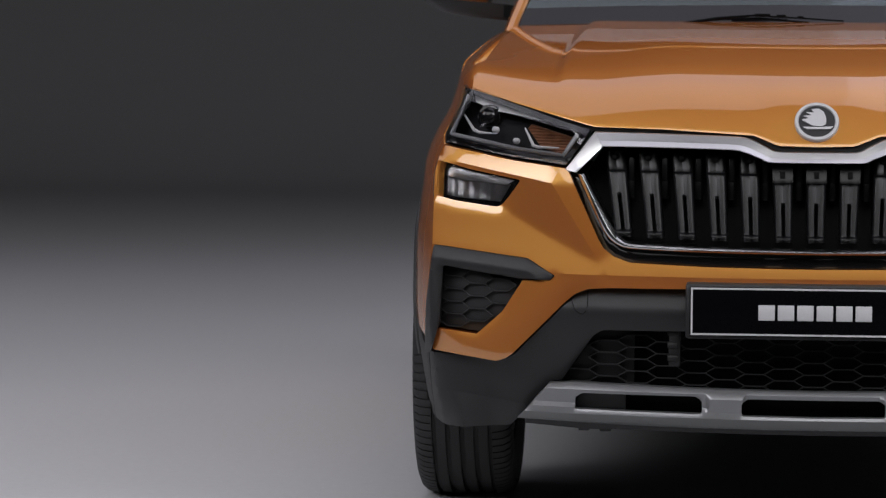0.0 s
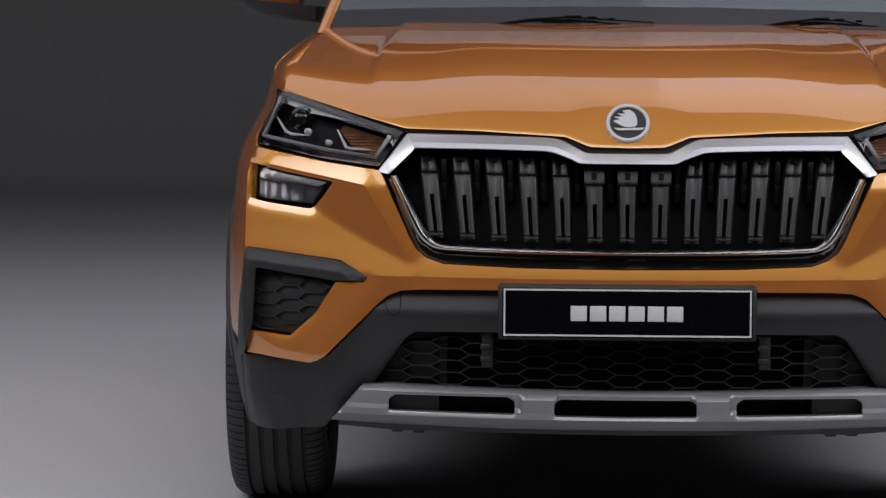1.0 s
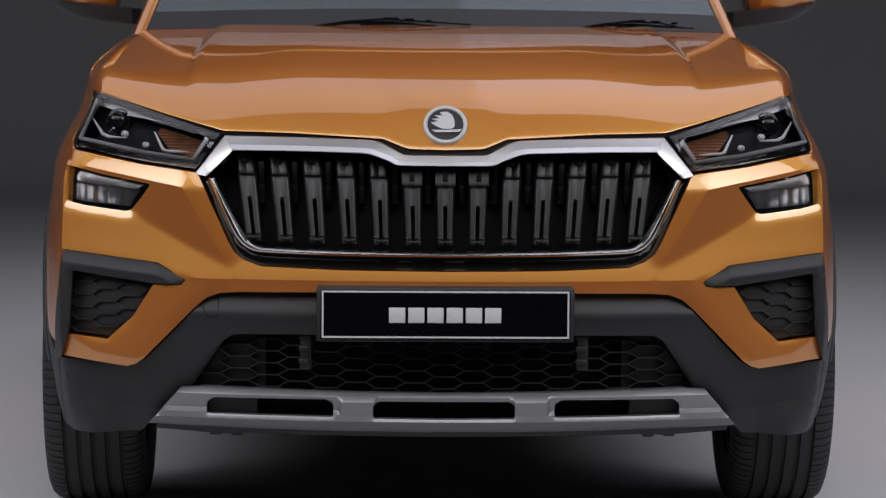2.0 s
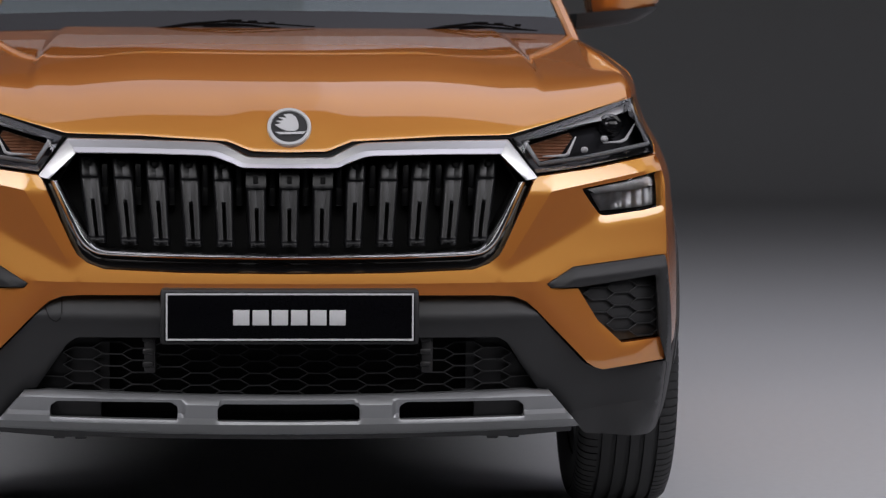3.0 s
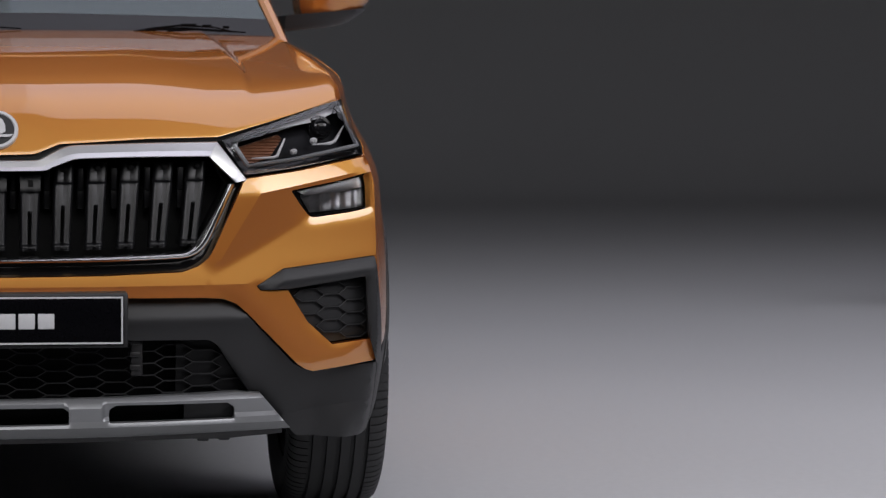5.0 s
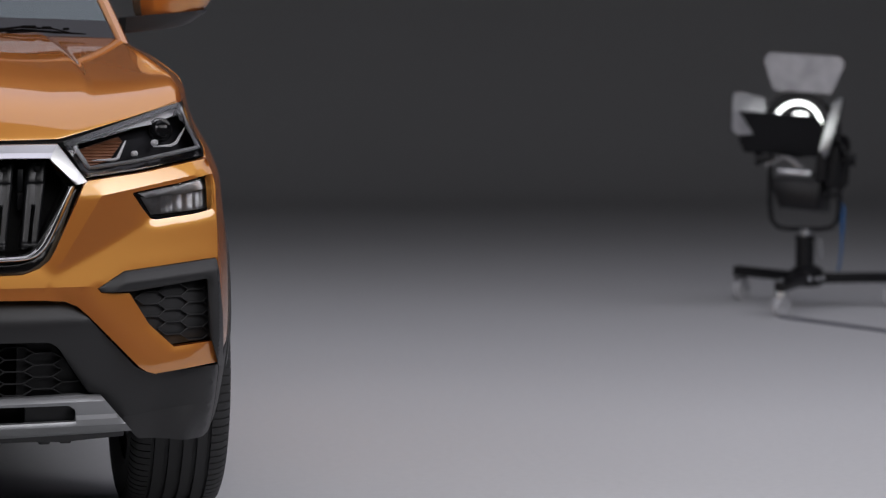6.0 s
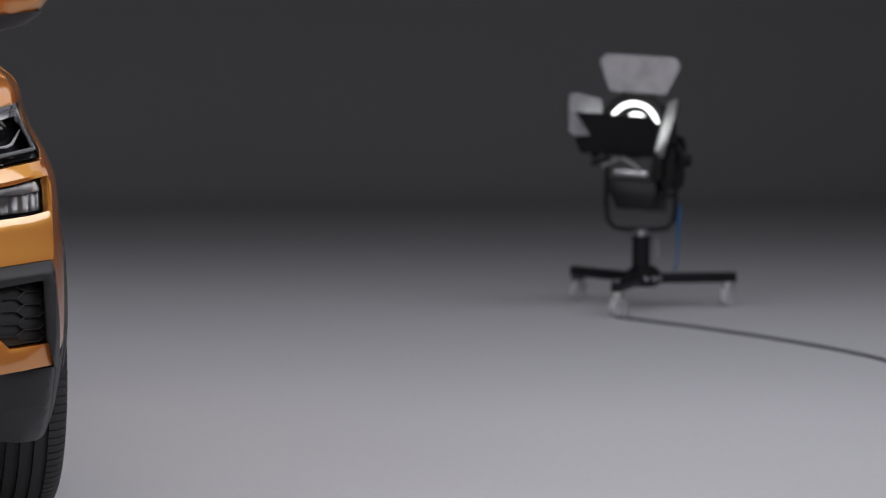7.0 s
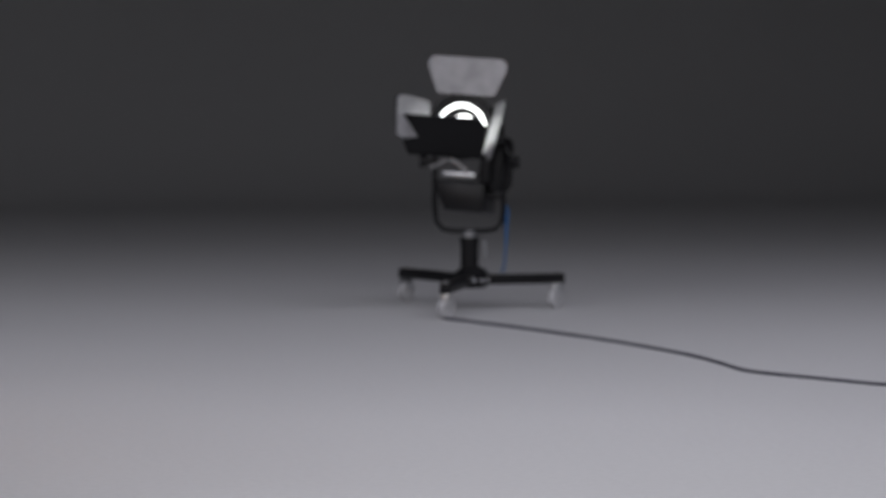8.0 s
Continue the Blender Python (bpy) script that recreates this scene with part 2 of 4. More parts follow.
def tube(path, radius, sides=10, bm=None, closed=False):
    """A round bar along a path; radius may be one number or one for each point."""
    bm = bm or bmesh.new()
    path = [Vector(p) for p in path]
    n = len(path)
    radii = radius if isinstance(radius, (list, tuple)) else [radius] * n
    up, rings = Vector((0.13, 0.27, 0.95)), []
    for i, p in enumerate(path):
        d = (path[(i + 1) % n] - path[i - 1]) if closed else (path[min(i + 1, n - 1)] - path[max(i - 1, 0)])
        a = d.cross(up).normalized()
        b = d.cross(a).normalized()
        rings.append([bm.verts.new(p + radii[i] * (math.cos(t) * a + math.sin(t) * b)) for t in (2 * math.pi * k / sides for k in range(sides))])
    for i in range(n if closed else n - 1):
        r, s = rings[i], rings[(i + 1) % n]
        for k in range(sides):
            bm.faces.new((r[k], r[(k + 1) % sides], s[(k + 1) % sides], s[k]))
    if not closed:
        bm.faces.new(rings[0])
        bm.faces.new(rings[-1][::-1])
    return bm


def spun(profile, m=None, sides=48, bm=None, closed=False):
    """A turned shape: (radius, height) pairs round the z axis, then moved by m."""
    bm = bm or bmesh.new()
    m = m or Matrix()
    rings = [[bm.verts.new(m @ Vector((r * math.cos(t), r * math.sin(t), h))) for t in (2 * math.pi * k / sides for k in range(sides))] for r, h in profile]
    for i in range(len(rings) if closed else len(rings) - 1):
        r, s = rings[i], rings[(i + 1) % len(rings)]
        for k in range(sides):
            bm.faces.new((r[k], r[(k + 1) % sides], s[(k + 1) % sides], s[k]))
    if not closed:
        for r in (rings[0], rings[-1]):
            bm.faces.new(r)
    return bm


def sheet(rows, bm=None):
    """A surface through rows of points."""
    bm = bm or bmesh.new()
    grid = [[bm.verts.new(p) for p in row] for row in rows]
    for a, b in zip(grid, grid[1:]):
        for i in range(len(a) - 1):
            bm.faces.new((a[i], a[i + 1], b[i + 1], b[i]))
    return bm


def thickened(bm, t):
    bmesh.ops.recalc_face_normals(bm, faces=bm.faces)
    bmesh.ops.solidify(bm, geom=list(bm.faces), thickness=t)
    return bm


# ---- studio ----
def studio():
    ys = [-0.4 + 0.4 * k for k in range(60)]
    prof = [(y, 0.0) for y in ys if y < 14.0] + [(14.0 + 3.5 * math.sin(a), 3.5 - 3.5 * math.cos(a)) for a in np.linspace(0, math.pi / 2, 24)] + [(17.5, z) for z in (4.5, 5.5, 7.4)]
    xs = [-12.0 + 1.0 * k for k in range(26)]
    ground = part("floor", sheet([[(x, y, z) for x in xs] for y, z in prof]), COVE)
    tagged(ground, "matt grey painted studio floor curving up into the cove wall", "floor", kind="structure")
    # Added, out of view: dark so the bumper doesn't mirror a bright floor.
    dim_floor = part("floor_front", sheet([[(x, y, 0.0) for x in xs] for y in (-11.0, -6.0, -0.4)]), DARKWALL)
    tagged(dim_floor, "unseen dark floor added in front to keep the bumper's reflections dark", "floor", kind="structure")
    for name, x0, x1, y0, y1 in (("wall_left", -12.3, -12.0, -11, 17.5), ("wall_right", 13.0, 13.3, -11, 17.5), ("wall_front", -12, 13, -11.3, -11.0)):
        tagged(part(name, box(bmesh.new(), x0, y0, -0.2, x1, y1, 7.4), DARKWALL), "dark painted studio wall", "wall", kind="structure")
    tagged(part("ceiling", box(bmesh.new(), -12.3, -11.3, 7.4, 13.3, 18, 7.7), DARKWALL), "dark studio ceiling", "ceiling", kind="structure")


studio()

# ---- car: front panels ----
car = thing("car", 0, 1.0, 0, "orange compact sport utility car with black cladding and chrome grille surround", "car")


def fix(ob):
    """Parts are built in the world's place and then hang from the car's base."""
    ob.location = (0, -1.0, 0)
    return ob


LOWEDGE = [(0.4629, 0.5303), (0.4911, 0.5191), (0.5146, 0.4986), (0.6239, 0.3875), (0.6397, 0.3772), (0.6579, 0.3715), (0.8005, 0.3875)]
VENTLIP = [(0.7957, 0.4351), (0.6992, 0.4265), (0.6442, 0.4766)]
RIDGE = [(0.7500, 0.7850), (0.5415, 0.7466), (0.4539, 0.6046)]
EDGEDIR = (Vector(RIDGE[2]) - Vector(RIDGE[1])).normalized()


FOG = rounded([(0.7886, 0.7869), (0.7139, 0.7692), (0.6071, 0.751), (0.6281, 0.7216), (0.6493, 0.6956), (0.6613, 0.6929), (0.7489, 0.7031), (0.7909, 0.7123)], 0.006)


def bumper_planes(x, z):
    """Planes of the bumper: crease over the plate, flare, facet between lamp and grille, band along the grille."""
    if z <= 0.56:
        d = lean(0.56) - lean(z) + (0.56 - z) * 0.02
        if z < 0.54:
            d += 4.2 * max(0.0, 0.036 - line_gap(x, z, LOWEDGE)) ** 2
        if x > 0.5:
            d += 0.16 * max(0.0, 0.011 - line_gap(x, z, VENTLIP))
    else:
        top = min(z, table(x, RIDGE[1], RIDGE[0]))
        away = (x - RIDGE[1][0]) * -EDGEDIR.y + (top - RIDGE[1][1]) * EDGEDIR.x
        facet = 0.004 - (top - 0.585) * 0.06 + (0.17 if away > 0 else -0.12) * away
        flare = curve(top, (0.56, 0.0), (0.60, 0.0060), (0.65, 0.0125), (0.70, 0.0175), (0.78, 0.026), (0.84, 0.036))
        gap = smooth((facet - flare) / 0.008 + 0.5)
        d = facet * (1 - gap) + flare * gap + 0.37 * (z - top) - lean(z)
    fade = smooth((0.795 * girth(z) - x) / 0.06)
    return d * (1 - (1 - fade) * smooth((0.60 - z) / 0.04))


def bumper_relief(x, z):
    """The planes with the sloping lip under the fog lamp."""
    lip = 0.20 * max(0.0, 0.018 - line_gap(x, z, FOG + FOG[:1])) if x > 0.5 and 0.66 < z < 0.72 else 0.0
    return bumper_planes(x, z) + lip


KINK = [(0.7995 * girth(z), z) for z in np.linspace(0.611, 0.785, 14)]
HEAD = [(0.7442, 0.9439), (0.7047, 0.9304), (0.5753, 0.8895), (0.4645, 0.8545), (0.5130, 0.7817), (0.6264, 0.7954), (0.7772, 0.8236), (0.7838, 0.8381)]
FASCIA = both([(0, 0.5392), (0.4196, 0.5337), (0.4629, 0.5303), (0.4911, 0.5191), (0.5146, 0.4986), (0.6239, 0.3875), (0.6397, 0.3772), (0.6579, 0.3715), (0.8005, 0.3875), (0.7957, 0.4351), (0.6992, 0.4265), (0.6442, 0.4766), (0.6012, 0.5437), (0.5418, 0.5456), (0.5336, 0.5551), (0.5907, 0.5895)] + KINK + [(0.7813, 0.8186), (0.6263, 0.7908), (0.5149, 0.777), (0.5052, 0.768), (0.4448, 0.6359), (0.4329, 0.6154), (0.4118, 0.5986), (0.3767, 0.5867), (0.2169, 0.5812), (0, 0.5795)])
OVERPLATE = [(-0.52, 0.56), (0.52, 0.56)]
fix(part("front_bumper", skin(FASCIA, on_front(0, bumper_relief), 0.009, (FOG, flip(FOG)), (RIDGE, flip(RIDGE), OVERPLATE), lip=0.03, edge=0.0004, sharp=True), PAINT, car))


def cladding_relief(x, z):
    """Two faces meeting over the plate, and the lower corner turned out under a rising crease."""
    d = (z - 0.49) * 0.5 if z > 0.49 else (0.49 - z) * 0.24
    d *= smooth((0.795 * girth(z) - x) / 0.12)
    return d - 0.6 * max(0.0, table(x, (0.50, 0.255), (0.80, 0.305)) - z) * smooth((0.80 * girth(z) - x) / 0.05)


CORNERFOLD = [(0.50, 0.255), (0.80, 0.305)]
CLAD = both([(0, 0.5369), (0.4196, 0.5314), (0.4617, 0.528), (0.4887, 0.5168), (0.5122, 0.4964), (0.6203, 0.3841), (0.6386, 0.3736), (0.6568, 0.3679), (0.8044, 0.3822), (0.8165, 0.36), (0.8225, 0.2165), (0.6338, 0.2236), (0.6118, 0.2485), (0.5471, 0.3277), (0.5209, 0.3312), (0.4537, 0.4321), (0.4348, 0.4446), (0, 0.451)])
fix(part("lower_cladding", skin(rounded(CLAD, 0.008), on_front(0.007, cladding_relief), 0.012, (), (CORNERFOLD, flip(CORNERFOLD)), lip=0.03, sharp=True), CLADDING, car, "grained dark grey plastic cladding"))


TOW = [(-0.507, 0.531), (-0.499, 0.505), (-0.491, 0.486), (-0.483, 0.479), (-0.475, 0.4775), (-0.468, 0.484), (-0.465, 0.496), (-0.465, 0.527)]
fix(part("tow_cover_joint", tube([on_front(0.0068, cladding_relief)(x, z) for x, z in TOW], 0.0011, 6), MATT, car))
BROW = [(0.7943, 0.6093), (0.5907, 0.5883), (0.5348, 0.5551), (0.543, 0.5467), (0.606, 0.5471), (0.773, 0.5679), (0.7807, 0.4467), (0.8009, 0.381), (0.8204, 0.3703), (0.8196, 0.4013), (0.8125, 0.4896)]
MESH = [(0.7939, 0.5717), (0.6, 0.5461), (0.6418, 0.4767), (0.6943, 0.4291), (0.7994, 0.4385), (0.8018, 0.4929)]

CELLS = [(0.789, 0.570), (0.6, 0.5461), (0.6418, 0.4767), (0.6943, 0.4291), (0.792, 0.436)]


def brow_relief(x, z):
    """The upper face lies back; under its ridge the brow turns in."""
    t = table(x, BROW[2], BROW[1], BROW[0]) - z
    w = smooth((x - 0.535) / 0.06)
    return -0.010 * min(max(t / 0.022, 0.0), 1.0) * w + 0.012 * smooth((t - 0.026) / 0.03) * w * smooth((0.79 - x) / 0.02)


for side in (1, -1):
    vent = fix(part("side_vent", skin([(side * x, z) for x, z in MESH], on_front(0.03), 0.012, lip=0.0), CLADDING, car, "black honeycomb bumper vent"))
    part("brow", skin(rounded([(side * x, z) for x, z in BROW], 0.006), on_front(-0.004, brow_relief), 0.005, lip=0.04), CLADDING, vent)


def lattice(loop, place, dx, dz, r, depth):
    """Bars of a flat honeycomb inside the loop."""
    bm = bmesh.new()
    a = np.array(loop)
    lo, hi = a.min(0), a.max(0)
    cols, rows = range(int(lo[0] / dx) - 1, int(hi[0] / dx) + 2), range(int(lo[1] / dz) - 1, int(hi[1] / dz) + 2)
    bars = []
    for c in cols:
        for k in rows:
            x, z = c * dx, (k + 0.5 * (c % 2)) * dz
            bars.append(((x - 0.32 * dx, z), (x + 0.32 * dx, z)))
            for s in (1, -1):
                bars.append(((x + 0.32 * dx, z), (x + 0.68 * dx, z + s * dz / 2)))
    for p, q in bars:
        m = np.array([p, q])
        if inside(m, loop).all():
            p3, q3 = place(*p), place(*q)
            d = (q3 - p3).normalized()
            n = d.cross(Vector((0, 1, 0))).normalized() * r
            back = Vector((0, depth, 0))
            ends = [[bm.verts.new(e + o) for o in (n + back, n * 0.7, -n * 0.7, -n + back)] for e in (p3, q3)]
            for i in range(3):
                bm.faces.new((ends[0][i], ends[0][i + 1], ends[1][i + 1], ends[1][i]))
    return bm


for side in (1, -1):
    tagged(fix(part("honeycomb", lattice([(side * x, z) for x, z in CELLS], on_front(0.022), 0.050, 0.0265, 0.0012, 0.009), CLADDING, car)), kind="stuff")

# lower intake, plate and guard
INTAKE = both([(0, 0.4499), (0.4392, 0.4433), (0.4583, 0.4283), (0.5298, 0.3191), (0, 0.3129)])
fix(part("intake_duct", skin(INTAKE, on_front(0.12), 0.03, lip=-0.10), MATT, car))
fix(part("intake_mesh", lattice(INTAKE, on_front(0.045), 0.0605, 0.0255, 0.0011, 0.012), CLADDING, car, "black honeycomb lower intake"))
SIDEPLATE = [(0.3687, 0.4427), (0.4369, 0.441), (0.4547, 0.426), (0.5262, 0.3193), (0.3693, 0.3196)]
for side in (1, -1):
    fix(part("intake_blank", skin([(side * x, z) for x, z in SIDEPLATE], on_front(0.058), 0.02, lip=0.01), VENTBACK, car))
    bracket = fix(part("bracket", box(bmesh.new(), side * 0.285 - 0.012, 0.062, 0.372, side * 0.285 + 0.012, 0.105, 0.458, 0.003), BRACKET, car))
    for k in range(3):
        part("bracket_rib", box(bmesh.new(), side * 0.285 - 0.015, 0.058, 0.384 + 0.026 * k, side * 0.285 + 0.008, 0.10, 0.396 + 0.026 * k, 0.003), BRACKET, bracket)


def guard_relief(x, z):
    """Posts proud of the window fields, a face turned up below them, and a lip turned under."""
    field = min(max((abs(abs(x) - 0.178) - 0.034) / 0.008, 0.0), 1.0)
    d = -0.012 + 0.011 * field * min(max((z - 0.280) / 0.009, 0.0), 1.0)
    d -= 0.008 * min(max((0.280 - z) / 0.013, 0.0), 1.0)
    if z < 0.267:
        d += (0.267 - z) * 1.6
    return max(d, -0.001 + 1.1 * (z - 0.319))


GUARD = both([(0, 0.2356), (0.2162, 0.2397), (0.4515, 0.2431), (0.6168, 0.2456), (0.5459, 0.3278), (0.4948, 0.3322), (0.2162, 0.3275), (0, 0.3259)])
WIN = rounded([(0.491, 0.277), (0.4905, 0.3006), (0.4761, 0.311), (0.2418, 0.3125), (0.2278, 0.303), (0.2278, 0.2759)], 0.005)
MIDWIN = rounded(both([(0, 0.2722), (0.1463, 0.2735), (0.1464, 0.3006), (0.1348, 0.3092), (0, 0.309)]), 0.005)
fix(part("skid_guard", skin(GUARD, on_front(0, guard_relief), 0.005, (WIN, flip(WIN), MIDWIN), ([(-0.578, 0.289), (0.578, 0.289)], [(-0.586, 0.280), (0.586, 0.280)], [(-0.597, 0.267), (0.597, 0.267)]), lip=0.03, edge=0.0015, sharp=True), SILVER, car, "silver painted skid guard"))
fix(part("guard_backing", skin(both([(0, 0.2495), (0.5375, 0.2496), (0.518, 0.3072), (0, 0.3178)]), on_front(0.05), 0.03, lip=0.0), MATT, car))

for side in (1, -1):
    fix(part("guard_plate", skin([(side * x, z) for x, z in ((0.386, 0.268), (0.53, 0.268), (0.52, 0.314), (0.386, 0.314))], on_front(0.022), 0.02, lip=0.02), CLADDING, car))
fix(part("under_tray", skin(both([(0, 0.229), (0.40, 0.231), (0.47, 0.2275), (0.53, 0.231), (0.60, 0.234), (0.60, 0.256), (0, 0.248)]), on_front(0.022), 0.02, lip=0.10), CLADDING, car, "dull black under-tray edge"))
for x in (-0.475, -0.43, 0.43, 0.475):
    fix(part("tray_clip", box(bmesh.new(), x - 0.012, front_y(x, 0.23) + 0.03, 0.2235, x + 0.012, front_y(x, 0.23) + 0.07, 0.238, 0.003), CLADDING, car))

# ---- grille ----
def ribbon(top, low, profile, off, subs=7):
    """A trim strip swept between two edge lines; profile: (share of the width, depth) pairs."""
    def fine(line):
        out = []
        for i in range(len(line) - 1):
            a, b, c, d = (Vector(line[min(max(i + k, 0), len(line) - 1)]) for k in (-1, 0, 1, 2))
            for n in range(subs):
                t = n / subs
                m0, m1 = (c - a) * 0.32, (d - b) * 0.32
                out.append((2 * t ** 3 - 3 * t * t + 1) * b + (t ** 3 - 2 * t * t + t) * m0 + (3 * t * t - 2 * t ** 3) * c + (t ** 3 - t * t) * m1)
        return out + [Vector(line[-1])]
    pairs = list(zip(fine(top), fine(low)))
    pairs = [(Vector((-a.x, a.y)), Vector((-b.x, b.y))) for a, b in reversed(pairs)] + pairs[1:]
    rows = []
    for a, b in pairs:
        row = []
        for t, d in profile:
            p = a.lerp(b, t)
            row.append(Vector((p.x, front_y(p.x, p.y) + off + d, p.y)))
        rows.append(row)
    return sheet(rows)


TOPEDGE = [(0, 0.8158), (0.0805, 0.8165), (0.1026, 0.8254), (0.1304, 0.8389), (0.1606, 0.8455), (0.312, 0.8497), (0.4565, 0.8513)]
TOPLOW = [(0, 0.7942), (0.0932, 0.7948), (0.1141, 0.8026), (0.1442, 0.8138), (0.1721, 0.8192), (0.3116, 0.8223), (0.4375, 0.8222)]
fix(part("grille_top_bar", ribbon(TOPEDGE, TOPLOW, [(0, 0.04), (0, 0.004), (0.05, 0.0), (0.3, -0.001), (0.60, -0.002), (0.64, -0.006), (0.94, -0.013), (1.0, -0.011), (1.02, 0.05)], -0.008), CHROME, car, "satin chrome grille surround"))
CORNEROUT = [(0.4565, 0.8513), (0.5160, 0.7736)]
CORNERIN = [(0.4375, 0.8222), (0.4915, 0.7684)]
for side in (1, -1):
    rows = []
    for k in range(9):
        a, b = (Vector(l[0]).lerp(Vector(l[1]), k / 8) for l in (CORNEROUT, CORNERIN))
        rows.append([Vector((side * p.x, front_y(p.x, p.y) - 0.008 + d, p.y)) for p, d in ((a.lerp(b, t), d + 0.006 * (1 - k / 8)) for t, d in ((0, 0.05), (0, 0.002), (0.06, -0.003), (0.85, -0.005), (1.0, -0.003), (1.02, 0.05)))])
    bm = sheet(rows)
    sheet([rows[-1], [p + Vector((0, 0.05, 0)) for p in rows[-1]]], bm)
    fix(part("grille_corner", bm, SATIN, car, "satin chrome grille corner"))
LOWOUT = [(0, 0.6088), (0.2171, 0.6103), (0.3723, 0.6150), (0.4025, 0.6217), (0.4208, 0.6345), (0.4382, 0.6591), (0.4900, 0.7638)]
LOWIN = [(0, 0.6203), (0.2171, 0.6229), (0.3677, 0.6277), (0.392, 0.6334), (0.4069, 0.6463), (0.4231, 0.6709), (0.4738, 0.7664)]
fix(part("grille_lower_strip", ribbon(LOWOUT, LOWIN, [(0, 0.05), (0, 0.004), (0.12, -0.001), (0.35, -0.004), (0.5, -0.0045), (0.58, -0.002), (0.66, -0.004), (0.88, -0.001), (1, 0.005), (1, 0.05)], -0.008), BRIGHT, car, "bright chrome lower grille strip"))
RIMB = both([(0, 0.5806), (0.2169, 0.5823), (0.3791, 0.5878), (0.4129, 0.5997), (0.4341, 0.6165), (0.446, 0.637), (0.5062, 0.7692), (0.4876, 0.7639), (0.4430, 0.667), (0.4185, 0.6288), (0.3942, 0.6161), (0.2171, 0.6092), (0, 0.6077)])
fix(part("grille_frame", skin(RIMB, on_front(0.016), 0.009, lip=0.05), GLOSS, car, "gloss black grille frame"))
INNER = both([(0, 0.615), (0.2171, 0.6178), (0.3887, 0.6267), (0.4074, 0.6412), (0.4735, 0.7641), (0.4365, 0.8222), (0.1721, 0.8181), (0.0956, 0.7936), (0, 0.793)])
fix(part("grille_back", skin(INNER, on_front(0.11), 0.03, lip=-0.11), MATT, car))
GAP = both([(0, 0.8169), (0.0805, 0.8176), (0.1304, 0.8412), (0.3121, 0.8519), (0.4610, 0.8535), (0.4612, 0.8603), (0.3122, 0.8588), (0.1305, 0.848), (0.0782, 0.8256), (0, 0.8249)])
fix(part("bonnet_gap", skin(GAP, on_front(0.012), 0.01, lip=0.02), MATT, car))


def slat(x, top, low, drift, tab):
    """One upright slat: set-back head, two round ribs with a slot between them, and a foot standing proud."""
    bm, rows = bmesh.new(), []
    steps = [*np.linspace(0, 0.215, 6), 0.222, 0.229, 0.236, 0.243, *np.linspace(0.27, 0.90, 16), 0.915, 0.925, 0.935, 0.945, 0.96, 0.975, 0.99, 1.0]
    for t in steps:
        z = top + (low - top) * t
        xc = x - drift * t
        w = 0.0210 * (1 - 0.16 * t)
        head, foot = 1 - smooth((t - 0.218) / 0.022), smooth((t - 0.918) / 0.022) * (1 - smooth((t - 0.965) / 0.035))
        y = front_y(xc, z) + 0.022 + 0.012 * t * (1 - t) + tab * head - 0.006 * foot
        row = []
        for u in (-1.03, -1.0, -0.93, -0.82, -0.70, -0.58, -0.46, -0.34, -0.23, -0.17, 0.0, 0.17, 0.23, 0.34, 0.46, 0.58, 0.70, 0.82, 0.93, 1.0, 1.03):
            r = min(1.0, abs((abs(u) - 0.58) / 0.42))
            d = 0.0070 * r ** 2.2 if abs(u) <= 1.0 else 0.05
            if abs(u) < 0.58:
                d = (0.0036 * (1 - abs(u) / 0.58) ** 1.3 + (0.006 * smooth((t - 0.48) / 0.05) if abs(u) < 0.2 else 0.0)) * (1 - foot)
            if tab < 0 and abs(u) <= 1.0:
                d = d * (1 - head) + 0.0005 * head
            row.append(Vector((xc + u * w, y + d, z)))
        rows.append(row)
    sheet(rows, bm)

    def in_slot(f):
        c = f.calc_center_median()
        t = (top - c.z) / (top - low)
        return 0.52 < t < 0.915 and abs(c.x - x + drift * t) < 0.0030
    bmesh.ops.delete(bm, geom=[f for f in bm.faces if in_slot(f)], context="FACES")
    for row in (rows[0], rows[-1]):
        sheet([row, [p + Vector((0, 0.045, 0)) for p in row]], bm)
    return bm


for k in range(-6, 7):
    top = 0.786 if abs(k) < 2 else 0.806 + 0.001 * abs(k)
    one = fix(part("slat", slat(k * 0.0689, top, 0.632 + 0.0006 * k * k * 0.3, 0.0036 * k, -0.003 if abs(k) < 2 else 0.009), SLAT, car))
    # No real opening: a proud black block gives the hole's dark.
    hole = (top - 0.024, top - 0.010) if abs(k) < 2 else (top - 0.016, top - 0.006)
    face = front_y(k * 0.0689, hole[0]) + (0.0180 if abs(k) < 2 else 0.0298)
    part("clip_hole_dark", box(bmesh.new(), k * 0.0689 - 0.005, face, hole[0], k * 0.0689 + 0.005, face + 0.02, hole[1], 0.001), MATT, one)
for k in range(-6, 6):
    x = (k + 0.5) * 0.0689
    y = front_y(x, 0.75)
    bm = box(bmesh.new(), x - 0.0065, y + 0.060, 0.752, x + 0.0065, y + 0.075, 0.80, 0.003)
    box(bm, x - 0.0075, y + 0.066, 0.714, x + 0.0075, y + 0.078, 0.758, 0.003)
    fix(part("slat_tie", bm, SLAT, car))
bm = bmesh.new()
for z in (0.592, 0.598):
    tube([(x, front_y(x, z) + 0.035, z) for x in np.linspace(-0.36, 0.36, 25)], 0.0014, 6, bm)
for x in (-0.26, -0.19, 0.0, 0.17):
    box(bm, x - 0.006, front_y(x, 0.594) + 0.02, 0.583, x + 0.006, front_y(x, 0.594) + 0.05, 0.606, 0.002)
